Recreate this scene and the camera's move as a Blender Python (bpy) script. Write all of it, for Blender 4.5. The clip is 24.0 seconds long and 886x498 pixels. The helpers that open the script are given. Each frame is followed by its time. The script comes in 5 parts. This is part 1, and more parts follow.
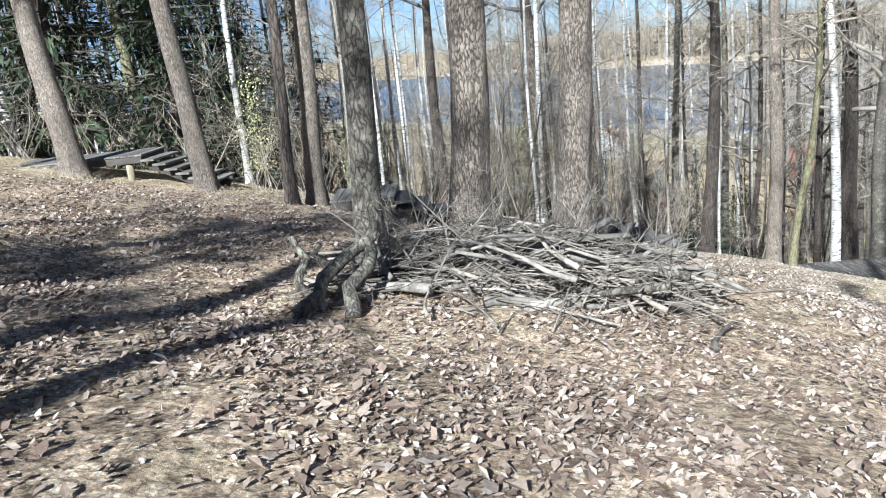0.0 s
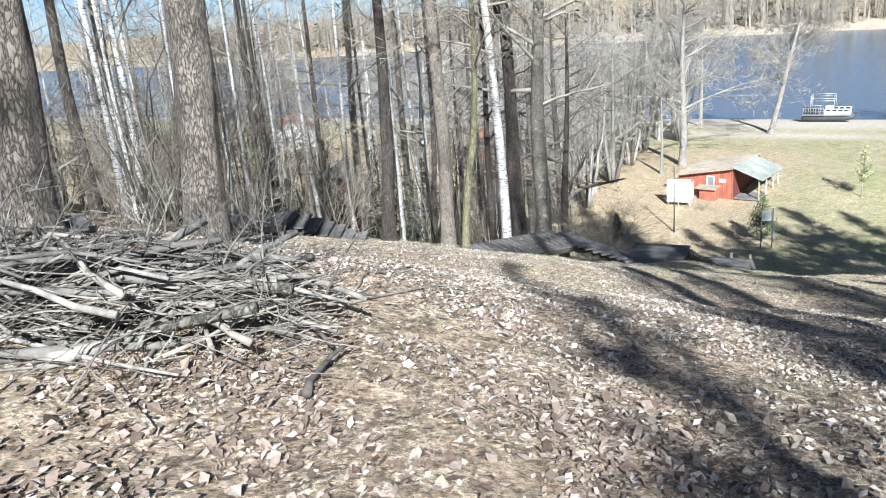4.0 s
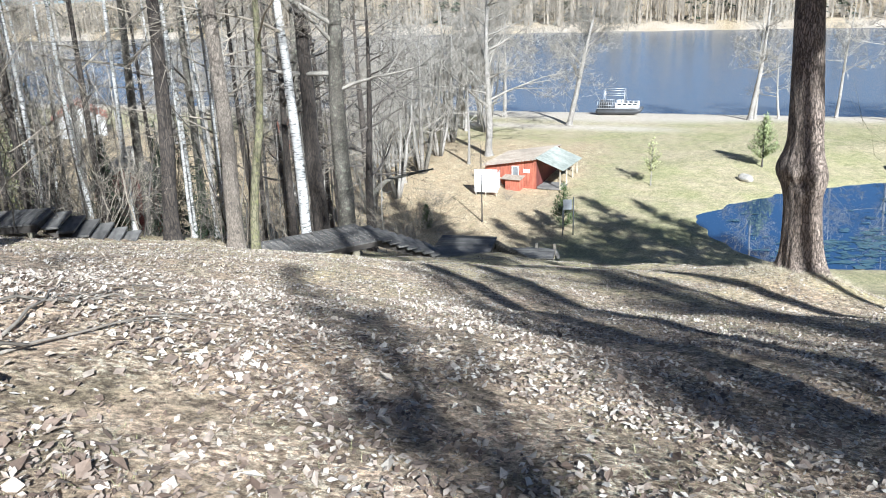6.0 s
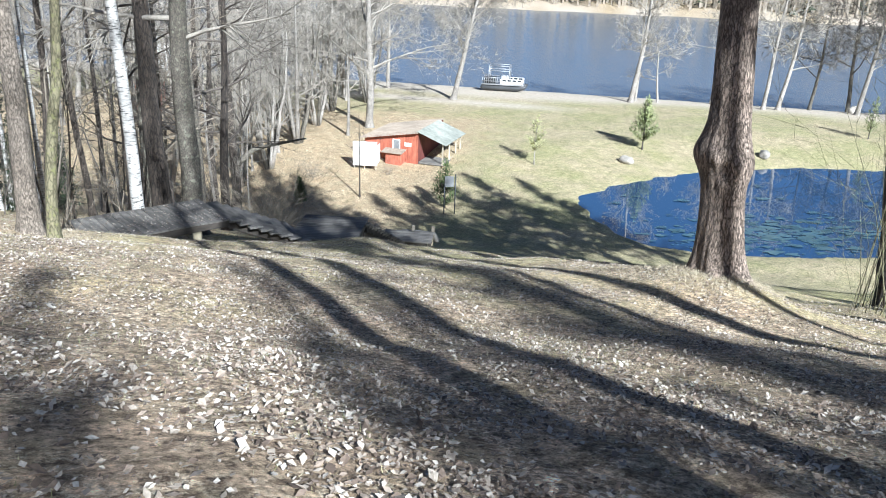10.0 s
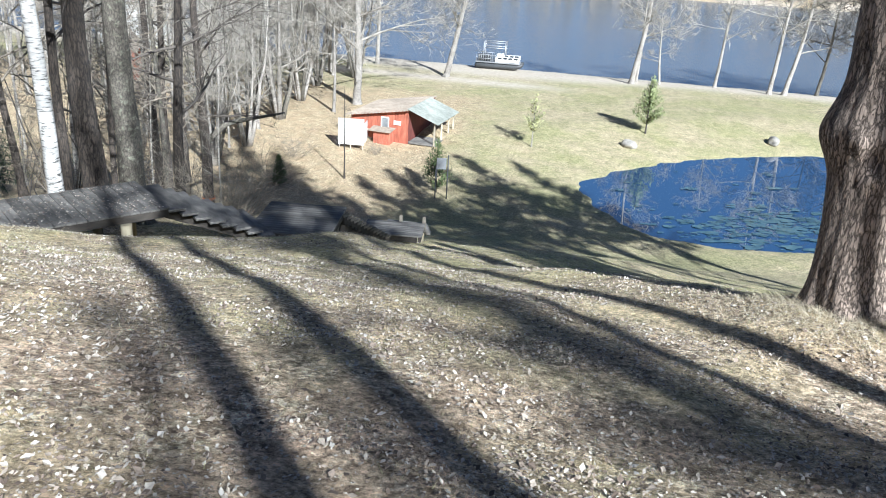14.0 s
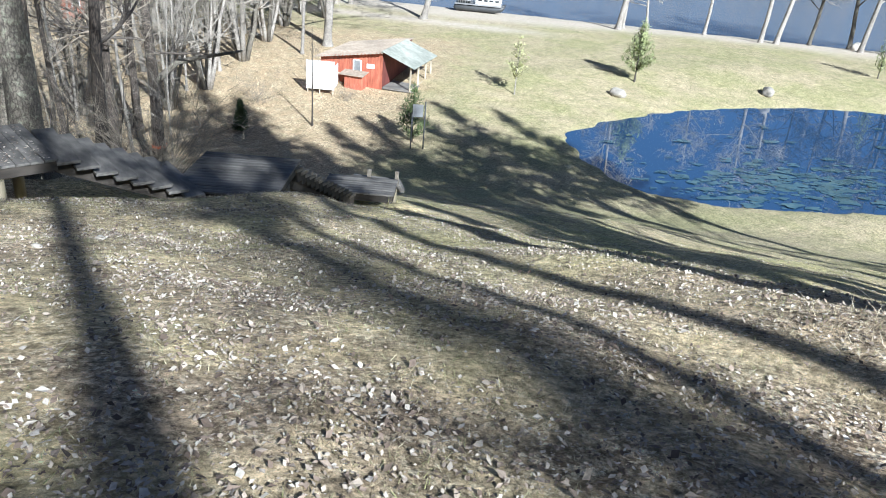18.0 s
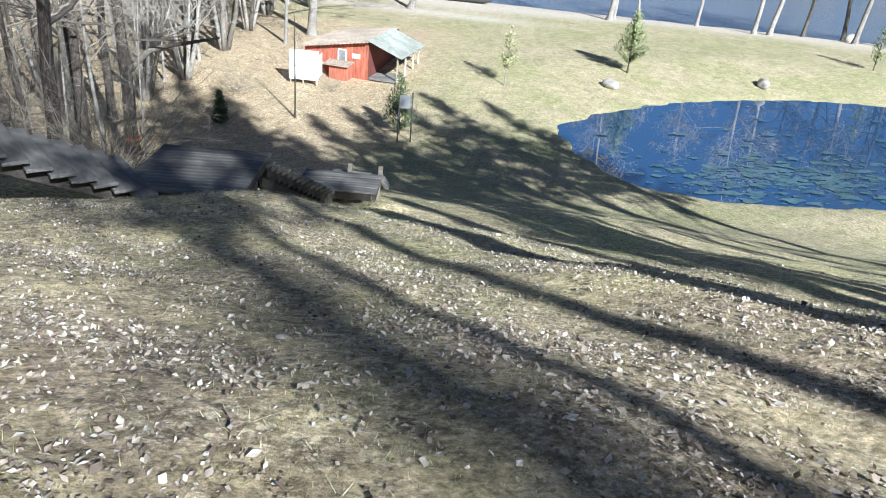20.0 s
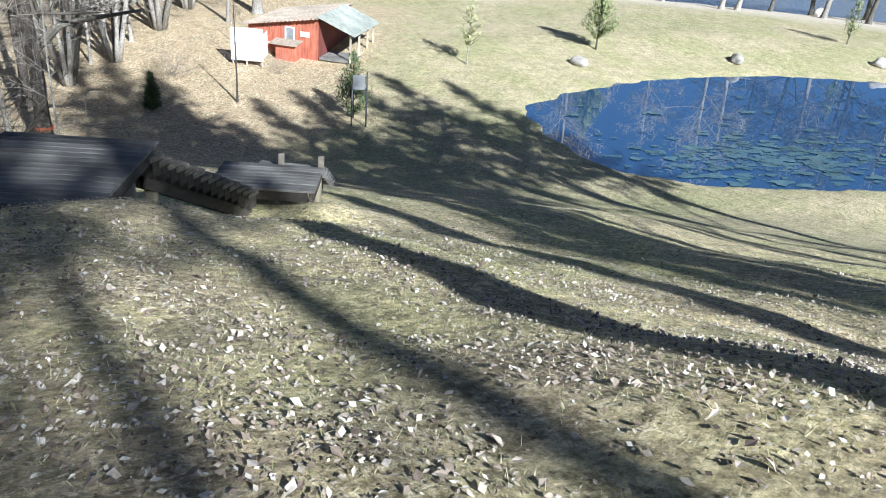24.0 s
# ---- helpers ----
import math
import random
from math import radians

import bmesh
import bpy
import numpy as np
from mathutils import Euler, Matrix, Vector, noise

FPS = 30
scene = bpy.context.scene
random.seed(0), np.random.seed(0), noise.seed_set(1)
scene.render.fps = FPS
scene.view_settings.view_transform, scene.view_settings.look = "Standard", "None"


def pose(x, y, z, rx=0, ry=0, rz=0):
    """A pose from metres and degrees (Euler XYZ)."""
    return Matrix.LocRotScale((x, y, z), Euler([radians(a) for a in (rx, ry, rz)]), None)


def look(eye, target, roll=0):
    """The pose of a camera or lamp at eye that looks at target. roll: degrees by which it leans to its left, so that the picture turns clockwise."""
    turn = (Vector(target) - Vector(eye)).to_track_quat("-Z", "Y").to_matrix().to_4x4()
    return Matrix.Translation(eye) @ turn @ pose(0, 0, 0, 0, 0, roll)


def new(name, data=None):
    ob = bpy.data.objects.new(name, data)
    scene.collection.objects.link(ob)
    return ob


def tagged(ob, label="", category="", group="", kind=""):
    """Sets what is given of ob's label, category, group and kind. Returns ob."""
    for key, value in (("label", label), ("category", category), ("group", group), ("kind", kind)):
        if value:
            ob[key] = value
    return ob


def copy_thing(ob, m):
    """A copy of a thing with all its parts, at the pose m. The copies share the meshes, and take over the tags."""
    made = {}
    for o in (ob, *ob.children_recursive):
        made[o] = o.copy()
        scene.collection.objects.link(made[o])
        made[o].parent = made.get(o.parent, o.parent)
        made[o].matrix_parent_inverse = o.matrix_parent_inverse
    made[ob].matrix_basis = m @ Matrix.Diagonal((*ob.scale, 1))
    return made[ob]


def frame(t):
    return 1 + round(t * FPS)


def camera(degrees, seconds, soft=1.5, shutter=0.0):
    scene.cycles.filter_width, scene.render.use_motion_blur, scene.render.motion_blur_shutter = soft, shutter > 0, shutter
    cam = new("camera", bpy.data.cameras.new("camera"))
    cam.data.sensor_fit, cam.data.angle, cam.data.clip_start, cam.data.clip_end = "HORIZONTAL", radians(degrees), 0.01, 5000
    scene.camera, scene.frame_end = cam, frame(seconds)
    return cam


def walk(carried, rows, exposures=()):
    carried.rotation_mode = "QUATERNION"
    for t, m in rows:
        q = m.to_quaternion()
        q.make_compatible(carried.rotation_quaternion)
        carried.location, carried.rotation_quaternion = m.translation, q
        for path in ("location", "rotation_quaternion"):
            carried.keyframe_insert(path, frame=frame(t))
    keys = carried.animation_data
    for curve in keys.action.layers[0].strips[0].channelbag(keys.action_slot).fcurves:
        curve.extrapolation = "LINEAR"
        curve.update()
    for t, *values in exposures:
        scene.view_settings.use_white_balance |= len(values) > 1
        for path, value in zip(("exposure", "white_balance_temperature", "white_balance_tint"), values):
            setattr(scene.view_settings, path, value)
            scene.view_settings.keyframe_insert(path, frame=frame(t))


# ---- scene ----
cam = camera(58.8, 24.0, soft=1.0)
PATH = [
    (0.0, (1.358, 0.054, 1.661), (1.107, 2.520, 1.025), -6.10),
    (0.5, (1.459, 0.342, 1.638), (1.222, 2.807, 0.993), -6.40),
    (1.0, (1.647, 0.719, 1.541), (1.484, 3.191, 0.893), -6.50),
    (1.5, (1.722, 1.211, 1.393), (1.841, 3.677, 0.716), -6.50),
    (3.5, (2.278, 1.567, 1.160), (2.796, 3.968, 0.438), -5.90),
    (4.0, (2.418, 1.701, 1.217), (3.089, 4.055, 0.465), -5.00),
    (4.5, (2.729, 2.089, 1.119), (3.557, 4.388, 0.351), -4.50),
    (5.0, (2.993, 2.510, 1.005), (3.962, 4.744, 0.215), -3.70),
    (5.5, (3.244, 2.949, 0.841), (4.340, 5.119, 0.040), -2.90),
    (6.0, (3.507, 3.177, 0.764), (4.717, 5.281, -0.051), -2.20),
    (6.5, (3.648, 3.305, 0.735), (4.961, 5.341, -0.092), -1.30),
    (7.0, (3.912, 3.551, 0.635), (5.307, 5.530, -0.200), -0.40),
    (7.5, (4.219, 3.836, 0.553), (5.684, 5.760, -0.287), -0.00),
    (8.0, (4.521, 4.168, 0.439), (6.028, 6.058, -0.406), 0.10),
    (8.5, (4.771, 4.488, 0.329), (6.294, 6.360, -0.525), 0.50),
    (9.0, (5.028, 4.829, 0.219), (6.542, 6.702, -0.652), 0.90),
    (9.5, (5.284, 5.192, 0.113), (6.792, 7.062, -0.772), 1.60),
    (10.0, (5.541, 5.548, 0.024), (7.049, 7.412, -0.873), 2.00),
    (10.5, (5.823, 5.900, -0.092), (7.355, 7.743, -0.991), 2.30),
    (12.5, (6.999, 7.466, -0.614), (8.526, 9.302, -1.537), 3.10),
    (13.0, (7.328, 7.913, -0.758), (8.854, 9.745, -1.688), 3.30),
    (13.5, (7.676, 8.332, -0.931), (9.203, 10.159, -1.869), 3.30),
    (14.0, (7.924, 8.721, -1.029), (9.450, 10.542, -1.981), 3.40),
    (14.5, (8.206, 9.062, -1.156), (9.731, 10.877, -2.124), 3.20),
    (15.0, (8.470, 9.422, -1.299), (9.989, 11.229, -2.287), 3.40),
    (15.5, (8.713, 9.743, -1.455), (10.226, 11.533, -2.487), 3.70),
    (16.0, (8.995, 10.079, -1.574), (10.515, 11.857, -2.614), 4.00),
    (16.5, (9.238, 10.310, -1.697), (10.758, 12.083, -2.746), 3.80),
    (17.0, (9.507, 10.659, -1.820), (11.043, 12.411, -2.881), 4.00),
    (17.5, (9.812, 11.025, -1.985), (11.355, 12.763, -3.059), 4.30),
    (18.0, (10.158, 11.424, -2.147), (11.711, 13.139, -3.241), 4.70),
    (18.5, (10.490, 11.823, -2.309), (12.047, 13.530, -3.412), 5.10),
    (20.5, (11.551, 12.988, -2.854), (13.147, 14.648, -3.973), 5.20),
    (21.0, (11.903, 13.394, -3.046), (13.541, 15.012, -4.166), 6.10),
    (21.5, (12.209, 13.741, -3.200), (13.853, 15.351, -4.319), 6.10),
    (22.0, (12.516, 14.116, -3.363), (14.168, 15.722, -4.476), 5.90),
    (22.5, (12.850, 14.464, -3.546), (14.505, 16.068, -4.662), 5.50),
    (23.0, (13.176, 14.767, -3.686), (14.830, 16.365, -4.812), 5.10),
    (23.5, (13.482, 15.095, -3.840), (15.139, 16.686, -4.973), 5.20),
    (24.0, (13.815, 15.411, -3.995), (15.470, 16.993, -5.139), 5.00),
]
walk(cam, [(t, look(e, a, r)) for t, e, a, r in PATH],
     exposures=[(0.0, 1.35, 5400, 7), (3.0, 1.35, 5400, 7), (8.0, 1.3, 5350, 7), (24.0, 1.3, 5350, 7)])

# ---- daylight: clear spring sky, low sun behind the start of the walk ----
SUN_AZ, SUN_EL = radians(192.0), radians(33.0)
SUN_DIR = Vector((math.sin(SUN_AZ) * math.cos(SUN_EL), math.cos(SUN_AZ) * math.cos(SUN_EL), math.sin(SUN_EL)))
world = bpy.data.worlds.new("sky")
scene.world = world
world.use_nodes = True
wn = world.node_tree.nodes
sky = wn.new("ShaderNodeTexSky")
sky.sky_type, sky.sun_disc = "NISHITA", False
sky.sun_elevation, sky.sun_rotation = SUN_EL, SUN_AZ
sky.air_density, sky.dust_density = 0.5, 0.3
wn["Background"].inputs["Strength"].default_value = 0.043
world.node_tree.links.new(sky.outputs["Color"], wn["Background"].inputs["Color"])
sun_data = bpy.data.lights.new("sun", "SUN")
sun_data.energy, sun_data.angle, sun_data.color = 5.0, radians(0.55), (1.0, 0.95, 0.87)
sun = new("sun", sun_data)
sun.matrix_world = look(SUN_DIR * 200, (0, 0, 0))


# ---- materials ----
def material(name, rough=0.8, metal=0.0):
    m = bpy.data.materials.new(name)
    m.use_nodes = True
    b = m.node_tree.nodes["Principled BSDF"]
    b.inputs["Roughness"].default_value = rough
    b.inputs["Metallic"].default_value = metal
    return m, m.node_tree.nodes, m.node_tree.links, b


def ramp(nodes, stops):
    r = nodes.new("ShaderNodeValToRGB")
    while len(r.color_ramp.elements) < len(stops):
        r.color_ramp.elements.new(0.5)
    for el, (pos, col) in zip(r.color_ramp.elements, stops):
        el.position, el.color = pos, (*col, 1)
    return r


def noise_tex(nodes, links, scale, detail=5.0, stretch=None, coord="Object", rough=0.6):
    tc = nodes.new("ShaderNodeTexCoord")
    n = nodes.new("ShaderNodeTexNoise")
    n.inputs["Scale"].default_value, n.inputs["Detail"].default_value = scale, detail
    n.inputs["Roughness"].default_value = rough
    src = tc.outputs[coord]
    if stretch:
        mp = nodes.new("ShaderNodeMapping")
        mp.inputs["Scale"].default_value = stretch
        links.new(src, mp.inputs["Vector"])
        src = mp.outputs["Vector"]
    links.new(src, n.inputs["Vector"])
    return n


def mix(nodes, links, fac, a, b, kind="MIX"):
    m = nodes.new("ShaderNodeMix")
    m.data_type, m.blend_type = "RGBA", kind
    for sock, v in ((m.inputs[0], fac), (m.inputs[6], a), (m.inputs[7], b)):
        if isinstance(v, (int, float)):
            sock.default_value = v
        elif isinstance(v, tuple):
            sock.default_value = (*v, 1)
        else:
            links.new(v, sock)
    return m.outputs[2]


def bump(nodes, links, b, height, strength=0.5, dist=0.02):
    n = nodes.new("ShaderNodeBump")
    n.inputs["Strength"].default_value, n.inputs["Distance"].default_value = strength, dist
    links.new(height, n.inputs["Height"])
    links.new(n.outputs["Normal"], b.inputs["Normal"])


def mottled(name, dark, light, scale=8.0, rough=0.85, stretch=None, bump_s=0.4, bump_d=0.01, vary=0.25, big=0.6, metal=0.0):
    """A surface with fine grain, larger stains and a difference from piece to piece."""
    m, n, l, b = material(name, rough, metal)
    fine = noise_tex(n, l, scale, 6.0, stretch)
    r = ramp(n, [(0.28, dark), (0.72, light)])
    l.new(fine.outputs["Fac"], r.inputs["Fac"])
    coarse = noise_tex(n, l, big, 3.0)
    r2 = ramp(n, [(0.3, (0.62, 0.62, 0.6)), (0.7, (1.1, 1.08, 1.05))])
    l.new(coarse.outputs["Fac"], r2.inputs["Fac"])
    c = mix(n, l, 1.0, r.outputs["Color"], r2.outputs["Color"], "MULTIPLY")
    info = n.new("ShaderNodeObjectInfo")
    r3 = ramp(n, [(0.0, (1 - vary,) * 3), (1.0, (1 + vary,) * 3)])
    l.new(info.outputs["Random"], r3.inputs["Fac"])
    c = mix(n, l, 1.0, c, r3.outputs["Color"], "MULTIPLY")
    l.new(c, b.inputs["Base Color"])
    bump(n, l, b, fine.outputs["Fac"], bump_s, bump_d)
    return m


def bark(name, crack, plate, scale, stretch, rough=0.9, depth=0.03, tint=None):
    """Bark: ridges and furrows along the trunk, broken across, with lichen or flakes in a second tone."""
    m, n, l, b = material(name, rough)
    ridge = noise_tex(n, l, scale, 5.0, stretch, rough=0.65)
    flake = n.new("ShaderNodeTexVoronoi")
    flake.inputs["Scale"].default_value = scale * 1.25
    tc = n.new("ShaderNodeTexCoord")
    mp = n.new("ShaderNodeMapping")
    mp.inputs["Scale"].default_value = stretch
    l.new(tc.outputs["Object"], mp.inputs["Vector"])
    warp = n.new("ShaderNodeVectorMath")
    warp.operation = "MULTIPLY_ADD"
    l.new(ridge.outputs["Color"], warp.inputs[0])
    warp.inputs[1].default_value = (0.11, 0.11, 0.11)
    l.new(mp.outputs["Vector"], warp.inputs[2])
    l.new(warp.outputs["Vector"], flake.inputs["Vector"])
    flake.feature = "DISTANCE_TO_EDGE"
    edge = ramp(n, [(0.0, (0, 0, 0)), (0.05, (0.5, 0.5, 0.5)), (0.16, (1, 1, 1))])
    l.new(flake.outputs["Distance"], edge.inputs["Fac"])
    tone = ramp(n, [(0.34, tuple(c * 0.74 for c in plate)), (0.5, plate), (0.66, tuple(min(1, c * 1.15) for c in plate))])
    l.new(ridge.outputs["Fac"], tone.inputs["Fac"])
    c = mix(n, l, edge.outputs["Color"], crack, tone.outputs["Color"])
    h = mix(n, l, 0.35, edge.outputs["Color"], ridge.outputs["Fac"])
    fine = noise_tex(n, l, 45.0, 5.0, (1, 1, 0.4))
    fr = ramp(n, [(0.3, (0.72, 0.72, 0.72)), (0.7, (1.2, 1.2, 1.2))])
    l.new(fine.outputs["Fac"], fr.inputs["Fac"])
    c = mix(n, l, 1.0, c, fr.outputs["Color"], "MULTIPLY")
    if tint:
        spots = noise_tex(n, l, 9.0, 6.0, rough=0.7)
        sr = ramp(n, [(0.54, (0, 0, 0)), (0.64, (1, 1, 1))])
        l.new(spots.outputs["Fac"], sr.inputs["Fac"])
        c = mix(n, l, sr.outputs["Color"], c, tint)
    coarse = noise_tex(n, l, 1.1, 3.0)
    cr = ramp(n, [(0.3, (0.8, 0.78, 0.76)), (0.7, (1.12, 1.12, 1.12))])
    l.new(coarse.outputs["Fac"], cr.inputs["Fac"])
    c = mix(n, l, 1.0, c, cr.outputs["Color"], "MULTIPLY")
    info = n.new("ShaderNodeObjectInfo")
    r3 = ramp(n, [(0.0, (0.8,) * 3), (1.0, (1.2,) * 3)])
    l.new(info.outputs["Random"], r3.inputs["Fac"])
    c = mix(n, l, 1.0, c, r3.outputs["Color"], "MULTIPLY")
    l.new(c, b.inputs["Base Color"])
    hh = mix(n, l, 0.15, h, fine.outputs["Fac"])
    bump(n, l, b, hh, 1.0, depth)
    return m


M_PINE = bark("pine_bark", (0.085, 0.07, 0.056), (0.272, 0.229, 0.182), 20.0, (1, 1, 0.36), depth=0.02)
M_ALDER = bark("alder_bark", (0.07, 0.062, 0.05), (0.17, 0.15, 0.12), 14.0, (1, 1, 0.5), depth=0.02, tint=(0.27, 0.27, 0.20))
M_DARK = bark("dark_bark", (0.03, 0.026, 0.023), (0.095, 0.076, 0.06), 12.0, (1, 1, 0.25), depth=0.035)
M_OAK = bark("furrowed_bark", (0.075, 0.056, 0.043), (0.42, 0.33, 0.26), 20.0, (1, 1, 0.24), depth=0.03)
M_GREY = bark("grey_bark", (0.15, 0.135, 0.115), (0.42, 0.385, 0.335), 10.0, (1, 1, 0.5), depth=0.015)
M_MOSSY = bark("mossy_bark", (0.08, 0.075, 0.04), (0.22, 0.20, 0.12), 12.0, (1, 1, 0.4), depth=0.015, tint=(0.22, 0.225, 0.09))


def birch_bark():
    m, n, l, b = material("birch_bark", 0.7)
    fine = noise_tex(n, l, 5.0, 4.0, (1, 1, 5.0))
    r = ramp(n, [(0.36, (0.05, 0.045, 0.04)), (0.46, (0.46, 0.44, 0.405)), (0.8, (0.74, 0.72, 0.67))])
    l.new(fine.outputs["Fac"], r.inputs["Fac"])
    l.new(r.outputs["Color"], b.inputs["Base Color"])
    bump(n, l, b, fine.outputs["Fac"], 0.4, 0.01)
    return m


M_BIRCH = birch_bark()
M_TWIG = mottled("twig_bark", (0.2, 0.168, 0.128), (0.43, 0.375, 0.30), 20.0)
M_TWIG_PALE = mottled("pale_twig_bark", (0.25, 0.225, 0.19), (0.47, 0.43, 0.37), 20.0)
M_TWIG_DARK = mottled("dark_twig_bark", (0.06, 0.05, 0.042), (0.15, 0.13, 0.11), 20.0)
M_STICK = mottled("dead_stick", (0.10, 0.085, 0.07), (0.34, 0.30, 0.25), 14.0, stretch=(1, 1, 0.3), vary=0.45)
M_POLE = mottled("pale_cut_limb", (0.13, 0.118, 0.10), (0.42, 0.385, 0.335), 11.0, stretch=(1, 1, 0.4), vary=0.35)
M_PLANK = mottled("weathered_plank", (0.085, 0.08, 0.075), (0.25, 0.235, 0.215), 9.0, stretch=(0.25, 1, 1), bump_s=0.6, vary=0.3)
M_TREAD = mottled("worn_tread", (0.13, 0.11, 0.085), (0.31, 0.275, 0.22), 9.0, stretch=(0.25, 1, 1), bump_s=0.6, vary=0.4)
# Darker timber for the beams, stringers and blocks below the planks
M_DARKWOOD = mottled("dark_timber", (0.035, 0.03, 0.026), (0.10, 0.085, 0.07), 9.0, stretch=(0.25, 1, 1), bump_s=0.5)
M_POST = mottled("round_post_wood", (0.22, 0.19, 0.12), (0.42, 0.37, 0.27), 9.0, stretch=(1, 1, 0.2))
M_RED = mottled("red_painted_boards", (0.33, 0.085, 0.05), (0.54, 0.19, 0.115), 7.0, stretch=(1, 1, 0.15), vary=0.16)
# Darker red with porch shade put in for the cabin walls; also the hut
M_REDDARK = mottled("dark_and_shaded_red_boards", (0.12, 0.03, 0.024), (0.22, 0.06, 0.045), 7.0, stretch=(1, 1, 0.15))
M_ROOF = mottled("leaf_strewn_roof_sheet", (0.24, 0.19, 0.145), (0.47, 0.40, 0.32), 5.0, bump_s=0.5)
M_ROOFGREEN = mottled("faded_green_roofing", (0.22, 0.235, 0.205), (0.36, 0.37, 0.325), 4.0, rough=1.0)
M_PALEWOOD = mottled("pale_timber", (0.42, 0.36, 0.27), (0.62, 0.55, 0.43), 9.0, stretch=(1, 1, 0.2))
M_WHITE = mottled("white_paint", (0.70, 0.70, 0.69), (0.84, 0.84, 0.83), 5.0, rough=0.6, bump_s=0.1, vary=0.05)
M_GREYMETAL = mottled("grey_metal", (0.36, 0.37, 0.39), (0.55, 0.56, 0.58), 12.0, rough=0.45, metal=0.6, bump_s=0.1)
M_BLACK = mottled("dark_hull", (0.03, 0.032, 0.035), (0.08, 0.082, 0.085), 9.0, rough=0.5)
M_STONE = mottled("granite_boulder", (0.30, 0.275, 0.24), (0.56, 0.52, 0.46), 14.0, big=3.0)
M_NEEDLE = mottled("pine_needles", (0.055, 0.085, 0.025), (0.15, 0.19, 0.07), 6.0, rough=0.7, bump_s=0.0)
M_SPRUCE = mottled("spruce_needles", (0.018, 0.032, 0.014), (0.05, 0.072, 0.03), 5.0, rough=0.75, bump_s=0.0)
M_YOUNG = mottled("young_evergreen", (0.20, 0.24, 0.09), (0.40, 0.43, 0.22), 7.0, rough=0.7, bump_s=0.0)
M_BUD = mottled("opening_buds", (0.34, 0.35, 0.15), (0.56, 0.56, 0.30), 7.0, rough=0.7, bump_s=0.0)
M_TAPE = mottled("orange_tape", (0.75, 0.16, 0.05), (0.85, 0.24, 0.08), 9.0, bump_s=0.1)


# Plain pale grey glass for the cabin window; no curtain is built
M_PANE = mottled("grey_pane", (0.2, 0.21, 0.22), (0.34, 0.35, 0.36), 3.0, rough=0.12, bump_s=0.0, vary=0.05)


def glass():
    m, n, l, b = material("window_glass", 0.05)
    b.inputs["Base Color"].default_value = (0.03, 0.035, 0.04, 1)
    return m


M_GLASS = glass()


def island_mat(name, stops, rough=0.85):
    m, n, l, b = material(name, rough)
    g = n.new("ShaderNodeNewGeometry")
    r = ramp(n, stops)
    l.new(g.outputs["Random Per Island"], r.inputs["Fac"])
    fine = noise_tex(n, l, 40.0, 3.0)
    r2 = ramp(n, [(0.3, (0.7, 0.7, 0.7)), (0.7, (1.15, 1.15, 1.15))])
    l.new(fine.outputs["Fac"], r2.inputs["Fac"])
    c = mix(n, l, 1.0, r.outputs["Color"], r2.outputs["Color"], "MULTIPLY")
    l.new(c, b.inputs["Base Color"])
    return m


M_STRAW = island_mat("dry_straw", [(0.0, (0.36, 0.29, 0.19)), (0.5, (0.52, 0.44, 0.30)), (1.0, (0.68, 0.60, 0.45))])
M_LEAF = island_mat("dry_leaves", [(0.0, (0.08, 0.056, 0.04)), (0.3, (0.24, 0.18, 0.135)), (0.7, (0.46, 0.39, 0.31)), (1.0, (0.68, 0.62, 0.53))])
M_BROWNLEAF = island_mat("brown_leaves", [(0.0, (0.10, 0.065, 0.045)), (0.4, (0.22, 0.16, 0.118)), (0.8, (0.35, 0.28, 0.22)), (1.0, (0.58, 0.5, 0.42))])
M_GRASS = island_mat("spring_grass", [(0.0, (0.13, 0.16, 0.05)), (0.35, (0.30, 0.30, 0.13)), (0.7, (0.44, 0.40, 0.24)), (1.0, (0.52, 0.47, 0.32))])


